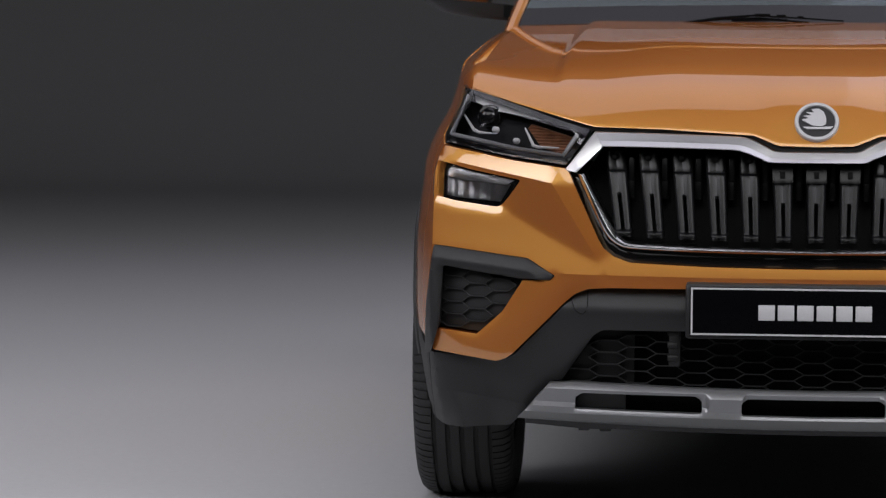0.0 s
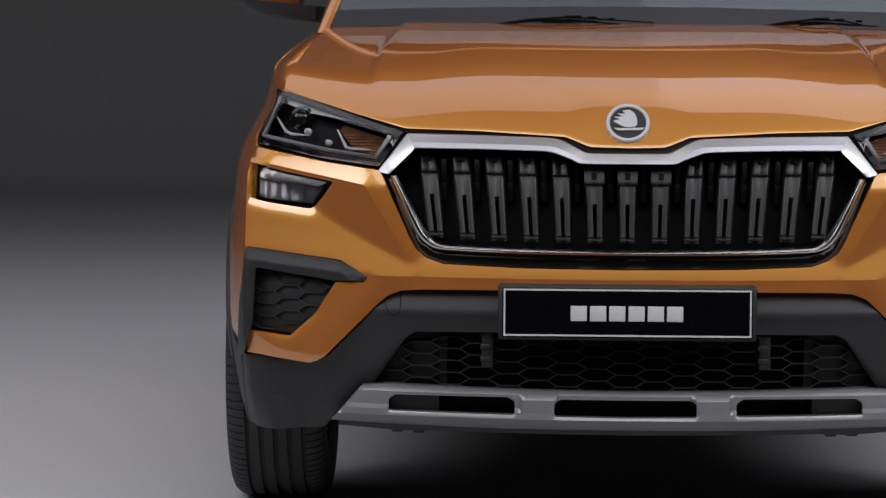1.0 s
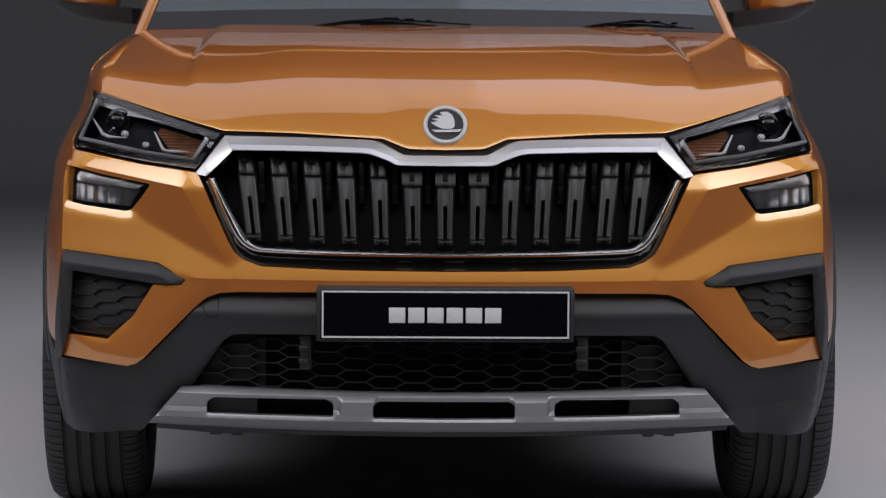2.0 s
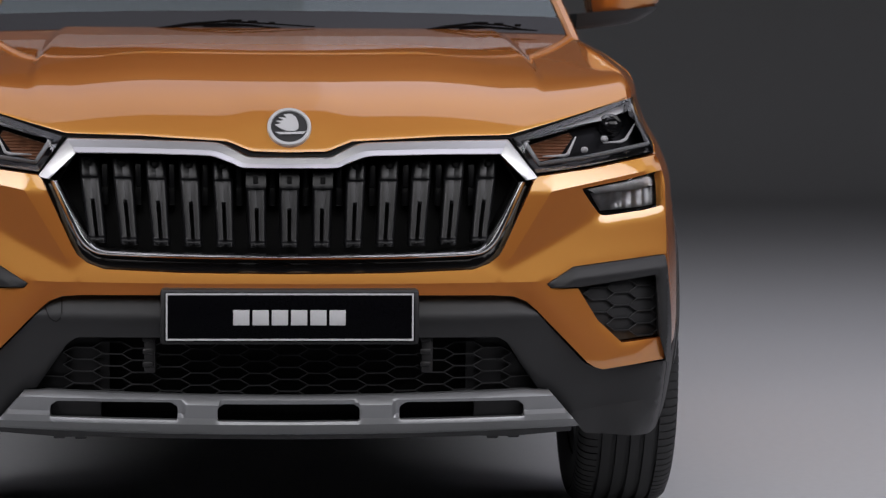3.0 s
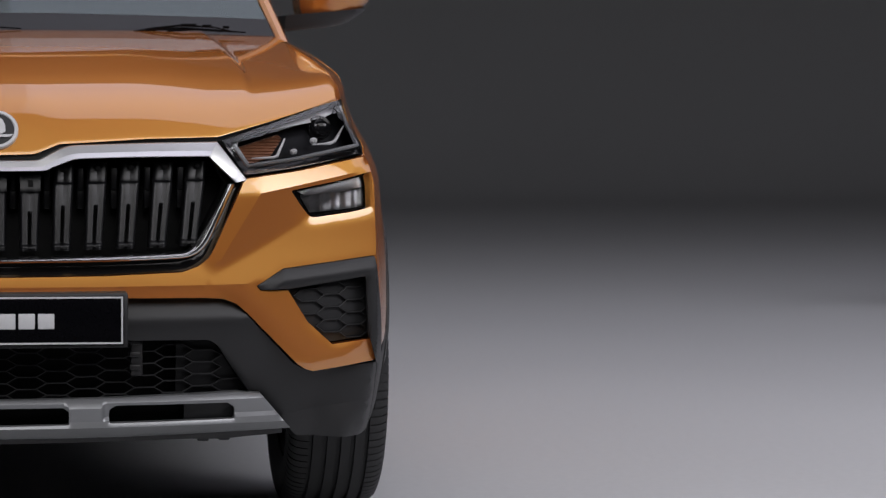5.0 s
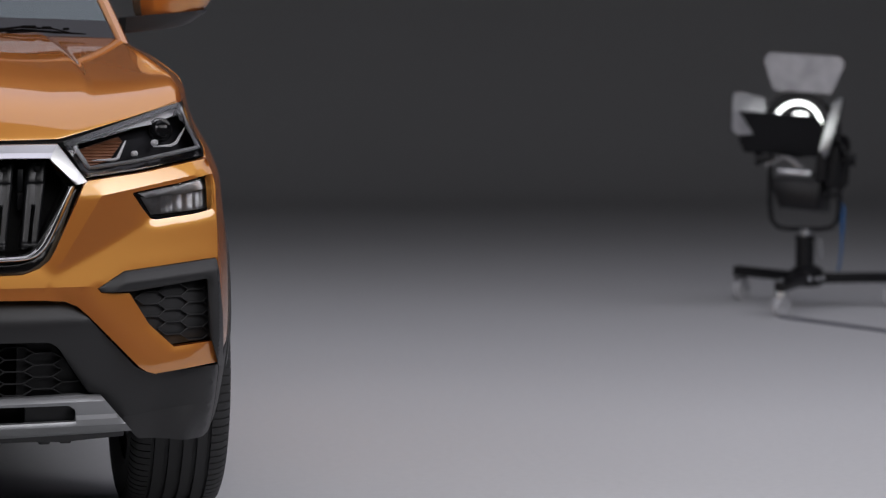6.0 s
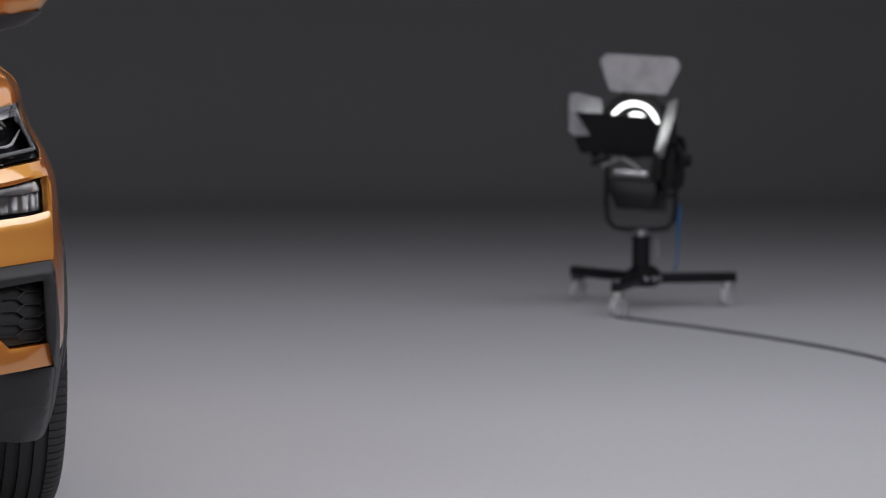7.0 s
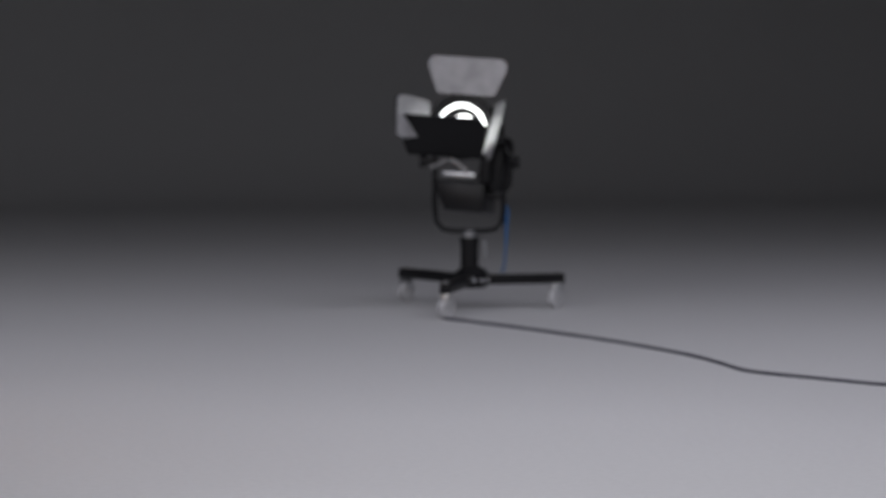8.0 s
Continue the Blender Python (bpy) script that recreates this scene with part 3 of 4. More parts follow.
fix(part("lower_vent_bars", bm, SLAT, car))

# ---- plate ----
plate = fix(part("plate_holder", box(bmesh.new(), -0.262, -0.035, 0.4395, 0.262, 0.03, 0.5515, 0.006), CLADDING, car, "black plate holder"))


def frame_bars(x0, z0, x1, z1, w, y0, y1):
    bm = bmesh.new()
    box(bm, x0, y0, z0, x1, y1, z0 + w)
    box(bm, x0, y0, z1 - w, x1, y1, z1)
    box(bm, x0, y0, z0 + w, x0 + w, y1, z1 - w)
    box(bm, x1 - w, y0, z0 + w, x1, y1, z1 - w)
    return bm


part("plate_face", box(bmesh.new(), -0.2535, -0.0385, 0.4455, 0.2535, -0.034, 0.5455, 0.002), PLATEBLACK, plate, "black display plate")
part("plate_border", frame_bars(-0.2510, 0.4480, 0.2510, 0.5440, 0.0035, -0.0405, -0.0375), PLATEWHITE, plate, "white border line")
for k in range(6):
    x = -0.115 + 0.039 * k
    part("plate_bar", box(bmesh.new(), x, -0.0405, 0.479, x + 0.033, -0.0375, 0.510, 0.001), PLATEWHITE, plate)

# ---- head and fog lamps ----
def inset(loop, d):
    """The outline drawn in by d towards its inside."""
    n, out = len(loop), []
    area = sum(loop[i][0] * loop[(i + 1) % n][1] - loop[(i + 1) % n][0] * loop[i][1] for i in range(n))
    s = 1 if area > 0 else -1
    for i in range(n):
        p, q, r = (Vector(loop[(i + k) % n]) for k in (-1, 0, 1))
        a, b = (q - p).normalized(), (r - q).normalized()
        na, nb = Vector((-a.y, a.x)) * s, Vector((-b.y, b.x)) * s
        m = (na + nb).normalized()
        out.append(tuple(q + m * d / max(0.4, m.dot(na))))
    return out


def cover_relief(x, z):
    """The cover stands rather upright and rolls back towards its upper edge, most at the outer end."""
    top, low = table(x, *sorted(HEAD[:4])), table(x, *sorted(HEAD[4:7]))
    roll = top - table(x, (0.45, 0.010), (0.56, 0.018), (0.72, 0.026))
    peak = 0.62 * max(0.0, roll - low)
    d = -0.62 * max(0.0, z - low) if z < roll else 0.9 * (z - roll) - peak
    return d * smooth((x - 0.46) / 0.05) * smooth((0.785 - x) / 0.04)


for side in (1, -1):
    H = [(side * x, z) for x, z in HEAD]
    head = fix(part("headlight", skin(rounded(H, 0.004), on_front(0.055), 0.014, lip=-0.055), LAMPGREY, car, "smoked headlight with clear cover"))
    part("gap", skin(inset(H, -0.004), on_front(0.014), 0.012, (inset(H, 0.001),), lip=0.02), MATT, head)
    fold = [(side * x, table(x, *sorted(HEAD[:4])) - table(x, (0.45, 0.010), (0.56, 0.018), (0.72, 0.026))) for x in np.linspace(0.49, 0.73, 9)]
    part("cover", skin(rounded(H, 0.004), on_front(0.002, cover_relief), 0.007, (), (fold,), lip=0.0, edge=0.0, sharp=True), GLASS, head, "clear cover")
    part("rim", skin(inset(H, 0.001), on_front(0.006), 0.008, (inset(H, 0.0125),), lip=0.01), GLOSS, head)
    corner = [(0.7419, 0.9406), (0.7232, 0.9277), (0.7288, 0.8971), (0.7434, 0.885), (0.7551, 0.8479), (0.7678, 0.8348), (0.7797, 0.8376), (0.7693, 0.8944)]
    part("outer_bezel", skin([(side * x, z) for x, z in corner], on_front(0.010), 0.01, lip=0.02), GLOSS, head)
    low = inset(H, 0.018)
    part("light_guide", tube([on_front(0.009)(*p) for p in densed([low[k] for k in (0, 7, 6, 5, 4, 3)], 0.02, False)], 0.0046, 8), GUIDE, head, "frosted light guide")
    # Upper guide; its white also stands in for softbox reflection on the cover.
    top = [(0.7215, 0.9195), (0.7076, 0.9151), (0.6349, 0.8931), (0.5514, 0.868), (0.6197, 0.8806), (0.6689, 0.8878), (0.7182, 0.9055)]
    part("top_guide_sheen", skin([(side * x, z) for x, z in top], on_front(0.014, lambda x, z: 0.5 * (z - 0.87)), 0.01, lip=0.006), FROST, head)
    amber = [(0.5933, 0.8627), (0.494, 0.8346), (0.5166, 0.7987), (0.5707, 0.8149), (0.6013, 0.8533)]
    part("indicator", skin([(side * x, z) for x, z in amber], on_front(0.045, lambda x, z: 0.0016 * math.sin(z * 1050)), 0.002, lip=0.01), AMBER, head, "ribbed amber indicator reflector")
    for bend in ([(0.6061, 0.8544), (0.5865, 0.8192), (0.5768, 0.8159), (0.5314, 0.8156)], [(0.7413, 0.8794), (0.718, 0.8487), (0.7053, 0.8432), (0.6661, 0.8417)]):
        part("bright_trim", tube([on_front(0.030)(side * x, z) for x, z in bend], [0.0018] + [0.0036] * (len(bend) - 2) + [0.001], 8), FROST, head)
    for (x, z), r in zip([(0.683, 0.8759), (0.6217, 0.8277), (0.6678, 0.8497)], (0.021, 0.0052, 0.0055)):
        y = front_y(x, z) + 0.025
        m = Matrix.Translation((side * x, y, z)) @ pose(0, 0, 0, 90, 0, -side * 20)
        part("projector", spun([(r * 1.25, -0.012), (r * 1.25, 0.0), (r, 0.003), (r * 0.9, 0.003), (r * 0.6, 0.003 + r * 0.3), (r * 0.2, 0.003 + r * 0.42)], m, 24), FROST if r < 0.01 else GLOSS, head)
    G = [(side * x, z) for x, z in FOG]
    fog = fix(part("fog_light", skin(G, on_front(0.05, bumper_planes), 0.014, lip=-0.045), LAMPGREY, car, "fluted fog lamp with clear cover"))
    part("cover", skin(inset(G, 0.002), on_front(0.004, lambda x, z: bumper_planes(x, z) - 0.02 * (z - 0.70)), 0.008, lip=0.0), FOGGLASS, fog)
    part("bezel", skin(G, on_front(0.008, bumper_planes), 0.008, (inset(G, 0.004),), lip=0.01), GLOSS, fog)
    top = [(0.7855, 0.7789), (0.7137, 0.7646), (0.6202, 0.7495), (0.6404, 0.7386), (0.6828, 0.7434), (0.7315, 0.7456), (0.7834, 0.7569)]
    part("upper_reflector", skin([(side * x, z) for x, z in top], on_front(0.0125, lambda x, z: bumper_planes(x, z) + 0.26 * (z - 0.735)), 0.01, lip=0.006), CHROME, fog)
    flute = [(0.786, 0.7603), (0.7315, 0.7467), (0.6828, 0.7445), (0.6308, 0.7389), (0.653, 0.7024), (0.749, 0.709), (0.7861, 0.716)]
    part("flutes", skin([(side * x, z) for x, z in flute], on_front(0.022, lambda x, z: bumper_planes(x, z) + 0.0045 * abs(math.sin(x * 135)) + 0.004 * math.sin(x * 61) + 0.15 * (z - 0.71)), 0.004, lip=0.006), FLUTE, fog, "fluted mirror reflector")

# ---- bonnet, sides, cabin ----
def eased(*p):
    """A rise through (share, height) pairs, sampled over the root of the share, with its curvature evened out."""
    at = np.linspace(0, 1, 301)
    r = np.array([curve(t * t, *p) for t in at])
    pad = np.concatenate([2 * r[0] - r[30:0:-1], r, 2 * r[-1] - r[-2:-32:-1]])
    w = np.exp(-0.5 * (np.arange(-30, 31) / 11.0) ** 2)
    r = np.convolve(pad, w / w.sum(), "valid")
    return (r - r[0]) / (r[-1] - r[0])


RISE_AT = np.linspace(0, 1, 301)
RISE_MID = eased((0, 0), (0.022, 0.15), (0.044, 0.275), (0.06, 0.338), (0.085, 0.402), (0.125, 0.475), (0.2, 0.575), (0.3, 0.683), (0.4, 0.773), (0.45, 0.81), (0.55, 0.866), (0.7, 0.924), (0.85, 0.968), (1, 1))
RISE_OUT = eased((0, 0), (0.03, 0.165), (0.06, 0.265), (0.1, 0.34), (0.16, 0.41), (0.3, 0.53), (0.45, 0.64), (0.6, 0.755), (0.8, 0.89), (1, 1))


def bonnet_point(u, v):
    a = abs(u)
    xf = 0.768 * a
    zf = table(xf, (0, 0.826), (0.078, 0.828), (0.128, 0.848), (0.312, 0.858), (0.460, 0.861), (0.577, 0.892), (0.716, 0.931), (0.768, 0.940))
    yf = front_y(xf, min(zf, 0.93)) + 0.004
    yr, zr = 1.07 + 0.17 * a * a, 1.071
    mid, out = (float(np.interp(math.sqrt(max(0.0, v)), RISE_AT, r)) for r in (RISE_MID, RISE_OUT))
    k = smooth((a - 0.35) / 0.6)
    h = mid * (1 - k) + out * k
    zs = table(xf, (0, 0.847), (0.16, 0.850), (0.312, 0.858), (0.460, 0.861), (0.577, 0.892), (0.716, 0.931), (0.768, 0.940))
    z = zs + (zr - zs) * h - (zs - zf) * (1 - smooth(v / 0.09))
    bell = smooth(v / 0.22)
    z += (0.008 * smooth((0.715 - a) / 0.022)) * bell
    z -= 0.014 * max(0.0, (a - 0.935) / 0.065) ** 1.5 * smooth(v / 0.1)
    z -= 0.006 * max(0.0, (a - 0.70) / 0.30) * smooth((v - 0.08) / 0.3)
    ye = 0.50 + (1.24 - 0.50) * v
    edge = 0.768 + (min(side_x(ye, 0.94 + 0.115 * out), 0.788) - 0.768) * smooth(v / 0.15)
    return Vector((math.copysign(edge * a, u), yf + (yr - yf) * v, z))


us = [math.copysign(abs(t) ** 0.9, t) for t in np.linspace(-1, 1, 161)]
vs = [t ** 1.5 for t in np.linspace(0, 1, 70)]
bm = sheet([[bonnet_point(u, v) for u in us] for v in vs])
rim = [e for e in bm.edges if len(e.link_faces) == 1]
made = bmesh.ops.extrude_edge_only(bm, edges=rim)
for v in made["geom"]:
    if isinstance(v, bmesh.types.BMVert):
        v.co += Vector((0, 0.022, -0.003))
bonnet = fix(part("bonnet", bm, PAINT, car, "creased orange bonnet"))

# badge, drawn as plain shapes
p0, p1 = bonnet_point(0, 0.008), bonnet_point(0, 0.052)
mid = bonnet_point(0, 0.0285)
up = (p1 - p0).normalized()
out = Vector((1, 0, 0)).cross(up).normalized()
m = Matrix.Translation(mid + out * 0.004) @ Matrix((Vector((1, 0, 0)), up, out)).transposed().to_4x4()
badge = part("badge", spun([(0.0455, -0.010), (0.0455, 0.002), (0.044, 0.004), (0.0385, 0.004), (0.037, 0.002), (0.037, -0.006)], m, 48), BADGE, bonnet, "round silver badge")
part("badge_disc", spun([(0.0375, -0.004), (0.0375, 0.0015), (0.0, 0.002)], m, 40), CLADDING, badge)
wing = [(-0.031, 0.003), (-0.016, 0.007), (-0.029, 0.012), (-0.011, 0.014), (-0.023, 0.021), (-0.005, 0.020), (-0.012, 0.028), (0.004, 0.030), (0.014, 0.022), (0.019, 0.008), (0.019, -0.006), (0.012, -0.012), (-0.006, -0.012), (-0.018, -0.006)]
part("badge_shape", skin(rounded(wing, 0.0025), lambda a, b: m @ Vector((a, b, 0.0045)), 0.006, lip=0.003, edge=0.0, inward=-out), BADGE, badge)
part("badge_line", skin(rounded([(-0.029, -0.014), (-0.020, -0.020), (0.028, -0.019), (0.034, -0.0125), (0.0, -0.0145)], 0.001), lambda a, b: m @ Vector((a, b, 0.0045)), 0.006, lip=0.003, edge=0.0, inward=-out), BADGE, badge)

WY, WZ, WR = 0.80, 0.328, 0.328
REAR = WY + 2.651


def arch(y, r, a0=180, a1=0, n=24):
    return [(y + r * math.cos(radians(a)), WZ + r * math.sin(radians(a))) for a in np.linspace(a0, a1, n)]


for sgn in (1, -1):
    top = [(p.y, p.z - 0.004) for p in (bonnet_point(1, v) for v in (0.97, 0.8, 0.6, 0.4, 0.2, 0.05))]
    fend = [(0.4093, 0.941), (0.342, 0.8352), (0.2818, 0.8194)] + [(front_y(x, z) + bumper_planes(x, z), z) for x, z in reversed(KINK)] + [(0.2251, 0.502), (0.2747, 0.4079)] + [p for p in arch(WY, 0.395, 165, 8)] + [(1.30, 0.36), (1.30, 1.05)] + top
    fix(part("fender", skin(fend, on_side(sgn), 0.02, lip=0.02, edge=0.0003, inward=(-sgn, 0, 0)), PAINT, car))
    ring = arch(WY, 0.393, 176, -8) + arch(WY, 0.345, -8, 176)
    fix(part("arch_trim", skin(ring, on_side(sgn, 0.006), 0.015, lip=0.05, inward=(-sgn, 0, 0)), CLADDING, car, "black wheel arch trim"))
    ring = arch(REAR, 0.415, 188, -8) + arch(REAR, 0.345, -8, 188)
    fix(part("arch_trim", skin(ring, on_side(sgn, 0.012), 0.02, lip=0.05, inward=(-sgn, 0, 0)), CLADDING, car, "black wheel arch trim"))
    corner = [(0.4323, 0.2121), (0.3306, 0.2753), (0.2783, 0.3414), (0.273, 0.36), (0.2591, 0.3818), (0.3313, 0.394)] + arch(WY, 0.393, 160, 195, 6)
    fix(part("corner_cladding", skin(corner, on_side(sgn, 0.001), 0.015, lip=0.02, inward=(-sgn, 0, 0)), CLADDING, car))
    sill = arch(WY, 0.40, 0, -4, 3) + [(1.2, 0.305), (REAR - 0.38, 0.305)] + arch(REAR, 0.40, 184, 180, 3) + [(REAR - 0.41, 0.365), (WY + 0.41, 0.365)]
    fix(part("sill", skin(sill, on_side(sgn, 0.006), 0.03, lip=0.06, inward=(-sgn, 0, 0)), CLADDING, car))
    for y0, y1 in ((1.306, 2.30), (2.306, REAR - 0.42)):
        door = fix(part("door", skin(rounded([(y0, 0.365), (y1, 0.365), (y1, 1.03), (y0, 1.03)], 0.02), on_side(sgn), 0.03, lip=0.02, inward=(-sgn, 0, 0)), PAINT, car))
        part("door_handle", box(bmesh.new(), sgn * 0.875 - 0.012, y1 - 0.25, 0.86, sgn * 0.875 + 0.022, y1 - 0.07, 0.885, 0.006), PAINT, door)
    quarter = [(REAR - 0.415, 0.365)] + arch(REAR, 0.415, 172, 8) + [(4.10, 0.40), (4.13, 0.75), (4.06, 1.03), (REAR - 0.415, 1.03)]
    fix(part("rear_quarter", skin(quarter, on_side(sgn), 0.03, lip=0.02, inward=(-sgn, 0, 0)), PAINT, car))

# roof, pillars and glass
def screen_edge(sgn, t):
    return Vector((sgn * (0.705 - 0.145 * t - 0.03 * t * t), 1.25 + 0.67 * t, 1.072 + 0.47 * t))


def side_glass_top(sgn, y):
    return Vector((sgn * 0.55, y, 1.555 - 0.03 * ((y - 2.4) / 1.2) ** 2))


rows = []
for t in np.linspace(-0.02, 1, 14):
    e = screen_edge(1, t)
    rows.append([Vector((u * e.x, e.y - 0.17 * (1 - u * u) * (1 - 0.3 * t), e.z + 0.012 * (1 - u * u))) for u in np.linspace(-0.97, 0.97, 25)])
fix(part("windscreen", thickened(sheet(rows), 0.004), SCREEN, car, "clear tinted windscreen"))
rows = []
for t in np.linspace(-0.02, 0.068, 4):
    e = screen_edge(1, t)
    rows.append([Vector((u * e.x, e.y - 0.17 * (1 - u * u) * (1 - 0.3 * t) - 0.004, e.z + 0.012 * (1 - u * u) + 0.003)) for u in np.linspace(-0.97, 0.97, 25)])
fix(part("screen_band", thickened(sheet(rows), 0.002), FRIT, car, "black band along the screen foot"))
bm = bmesh.new()
rows = [[Vector((u * 0.70, 1.07 + 0.17 * u * u + 0.10 * t, 1.055 - 0.02 * t)) for u in np.linspace(-1, 1, 25)] for t in np.linspace(0, 1.2, 6)]
fix(part("cowl", thickened(sheet(rows, bm), 0.01), TRIM, car, "dull black cowl panel"))
rows = []
for y in np.linspace(1.90, 3.95, 16):
    w = 0.57 - 0.05 * smooth((y - 3.0) / 1.0)
    crown = 1.60 - 0.05 * ((y - 2.8) / 1.0) ** 2
    rows.append([Vector((u * w, y - (0.12 * (1 - u * u) if y < 1.95 else 0), crown - 0.055 * u ** 4)) for u in np.linspace(-1, 1, 17)])
fix(part("roof", thickened(sheet(rows), 0.02), PAINT, car))
for sgn in (1, -1):
    bm = bmesh.new()
    rows = []
    for t in np.linspace(-0.06, 1.02, 12):
        e = screen_edge(sgn, t)
        rows.append([e + Vector((sgn * a, b, c)) for a, b, c in ((-0.017, -0.010, 0.0), (-0.008, -0.020, 0.004), (0.006, -0.012, 0.002), (0.016, 0.02, -0.004), (0.018, 0.075, -0.012), (-0.02, 0.075, -0.02), (-0.017, -0.010, 0.0))])
    fix(part("pillar", sheet(rows, bm), PAINT, car))
    rows = []
    for y in np.linspace(1.45, 3.85, 14):
        low = Vector((sgn * (side_x(y, 1.03) - 0.02), y, 1.03))
        hi = side_glass_top(sgn, max(1.95, min(y, 3.75)))
        if y < 1.95:
            hi = screen_edge(sgn, (y - 1.33) / 0.67)
        rows.append([low.lerp(hi, t) for t in np.linspace(0, 1, 6)])
    fix(part("side_window", thickened(sheet(rows), 0.004), SCREEN, car))
    rows = [[side_glass_top(sgn, y) + Vector((sgn * a, 0, c)) for a, c in ((-0.03, -0.03), (0.012, -0.02), (0.016, -0.004), (-0.02, 0.004))] for y in np.linspace(1.95, 3.9, 10)]
    fix(part("roof_rail", thickened(sheet(rows), 0.01), PAINT, car))
# tail
rows = [[Vector((u * w, y + 0.06 * (1 - u * u), z)) for u in np.linspace(-1, 1, 13)] for y, z, w in ((3.93, 1.50, 0.53), (4.02, 1.30, 0.60), (4.07, 1.06, 0.68))]
fix(part("rear_window", thickened(sheet(rows), 0.004), SCREEN, car))
rows = [[Vector((u * w, y + 0.06 * (1 - u * u), z)) for u in np.linspace(-1, 1, 13)] for y, z, w in ((4.07, 1.06, 0.74), (4.11, 0.9, 0.78), (4.13, 0.72, 0.79), (4.12, 0.55, 0.79))]
fix(part("tailgate", thickened(sheet(rows), 0.02), PAINT, car))
rows = [[Vector((u * w, y + 0.06 * (1 - u * u), z)) for u in np.linspace(-1, 1, 13)] for y, z, w in ((4.13, 0.55, 0.79), (4.15, 0.42, 0.79), (4.08, 0.26, 0.76))]
fix(part("rear_bumper", thickened(sheet(rows), 0.02), CLADDING, car))
bm = bmesh.new()
box(bm, -0.58, 0.30, 0.29, 0.58, 4.0, 0.33, 0.01)
box(bm, -0.55, 0.25, 0.27, 0.55, 1.1, 0.75, 0.02)
fix(part("underbody", bm, MATT, car))
bm = bmesh.new()
box(bm, -0.70, 1.30, 0.33, 0.70, 4.0, 0.55, 0.02)
box(bm, -0.68, 1.32, 0.80, 0.68, 1.75, 1.03, 0.05)
fix(part("dashboard", bm, TRIM, car))
for x in (-0.37, 0.37):
    bm = bmesh.new()
    box(bm, x - 0.24, 2.35, 0.5, x + 0.24, 2.55, 1.16, 0.07, None)
    box(bm, x - 0.13, 2.42, 1.18, x + 0.13, 2.52, 1.40, 0.045)
    fix(part("seat", bm, FABRIC, car))

# wipers and mirrors
for pts in (((-0.27, 1.075, 1.077), (-0.20, 1.075, 1.085), (-0.12, 1.075, 1.087), (-0.02, 1.075, 1.081), (0.12, 1.075, 1.078)), ((0.34, 1.10, 1.074), (0.40, 1.11, 1.082), (0.46, 1.115, 1.085), (0.53, 1.13, 1.081), (0.61, 1.14, 1.076))):
    w = fix(part("wiper", tube(pts, [0.0015, 0.003, 0.003, 0.003, 0.0015], 8), WIPER, car, "black wiper lying at the screen foot"))
    q = [Vector(p) for p in pts]
    arm = [q[0] + Vector((-0.02, -0.012, -0.004)), q[1] + Vector((-0.01, -0.016, 0.002)), q[2] + Vector((-0.01, -0.018, 0.0065)), q[3] + Vector((0.0, -0.016, 0.007)), q[4] + Vector((-0.04, -0.010, 0.004))]
    part("wiper_arm", tube(arm, [0.005, 0.0035, 0.0025, 0.002, 0.0015], 6), WIPER, w)
    for dx, dz, r in ((0.012, 0.008, 0.010), (0.055, 0.006, 0.006), (0.10, 0.003, 0.004)):
        part("wiper_joint", box(bmesh.new(), -r * 1.8, -0.006, -0.003, r * 1.8, 0.006, 0.003, 0.001, Matrix.Translation(q[2] + Vector((dx, -0.014, dz)))), WIPER, w)
    part("wiper_spring", tube([q[1] + Vector((0.02, -0.018, -0.004)), q[2] + Vector((0.03, -0.018, -0.003)), q[3] + Vector((0.02, -0.016, -0.003))], 0.002, 6), WIPER, w)
for sgn in (1, -1):
    def mirror_ring(z, inner, outer, front, back):
        pts = [(inner, front + 0.03), (inner + 0.03, front + 0.004), ((inner + outer) / 2, front), (outer - 0.03, front + 0.02), (outer, front + 0.07), (outer - 0.005, back), (inner, back)]
        return [Vector((sgn * x, y, z + 0.10 * (x - 0.85) * (z < 1.17))) for x, y in pts + pts[:1]]
    cap = fix(part("mirror", sheet([mirror_ring(1.125, 0.79, 0.945, 1.52, 1.70), mirror_ring(1.14, 0.785, 0.957, 1.51, 1.71), mirror_ring(1.18, 0.78, 0.975, 1.50, 1.72), mirror_ring(1.24, 0.785, 0.97, 1.51, 1.71), mirror_ring(1.28, 0.80, 0.945, 1.53, 1.70), mirror_ring(1.295, 0.83, 0.91, 1.57, 1.67)]), PAINT, car, "orange mirror cap on black foot"))
    bm = sheet([mirror_ring(1.088, 0.72, 0.87, 1.55, 1.66), mirror_ring(1.095, 0.715, 0.91, 1.53, 1.68), mirror_ring(1.118, 0.715, 0.95, 1.515, 1.71), mirror_ring(1.128, 0.715, 0.955, 1.51, 1.72), mirror_ring(1.129, 0.78, 0.94, 1.55, 1.69)])
    part("mirror_foot", bm, CLADDING, cap, "black mirror foot")

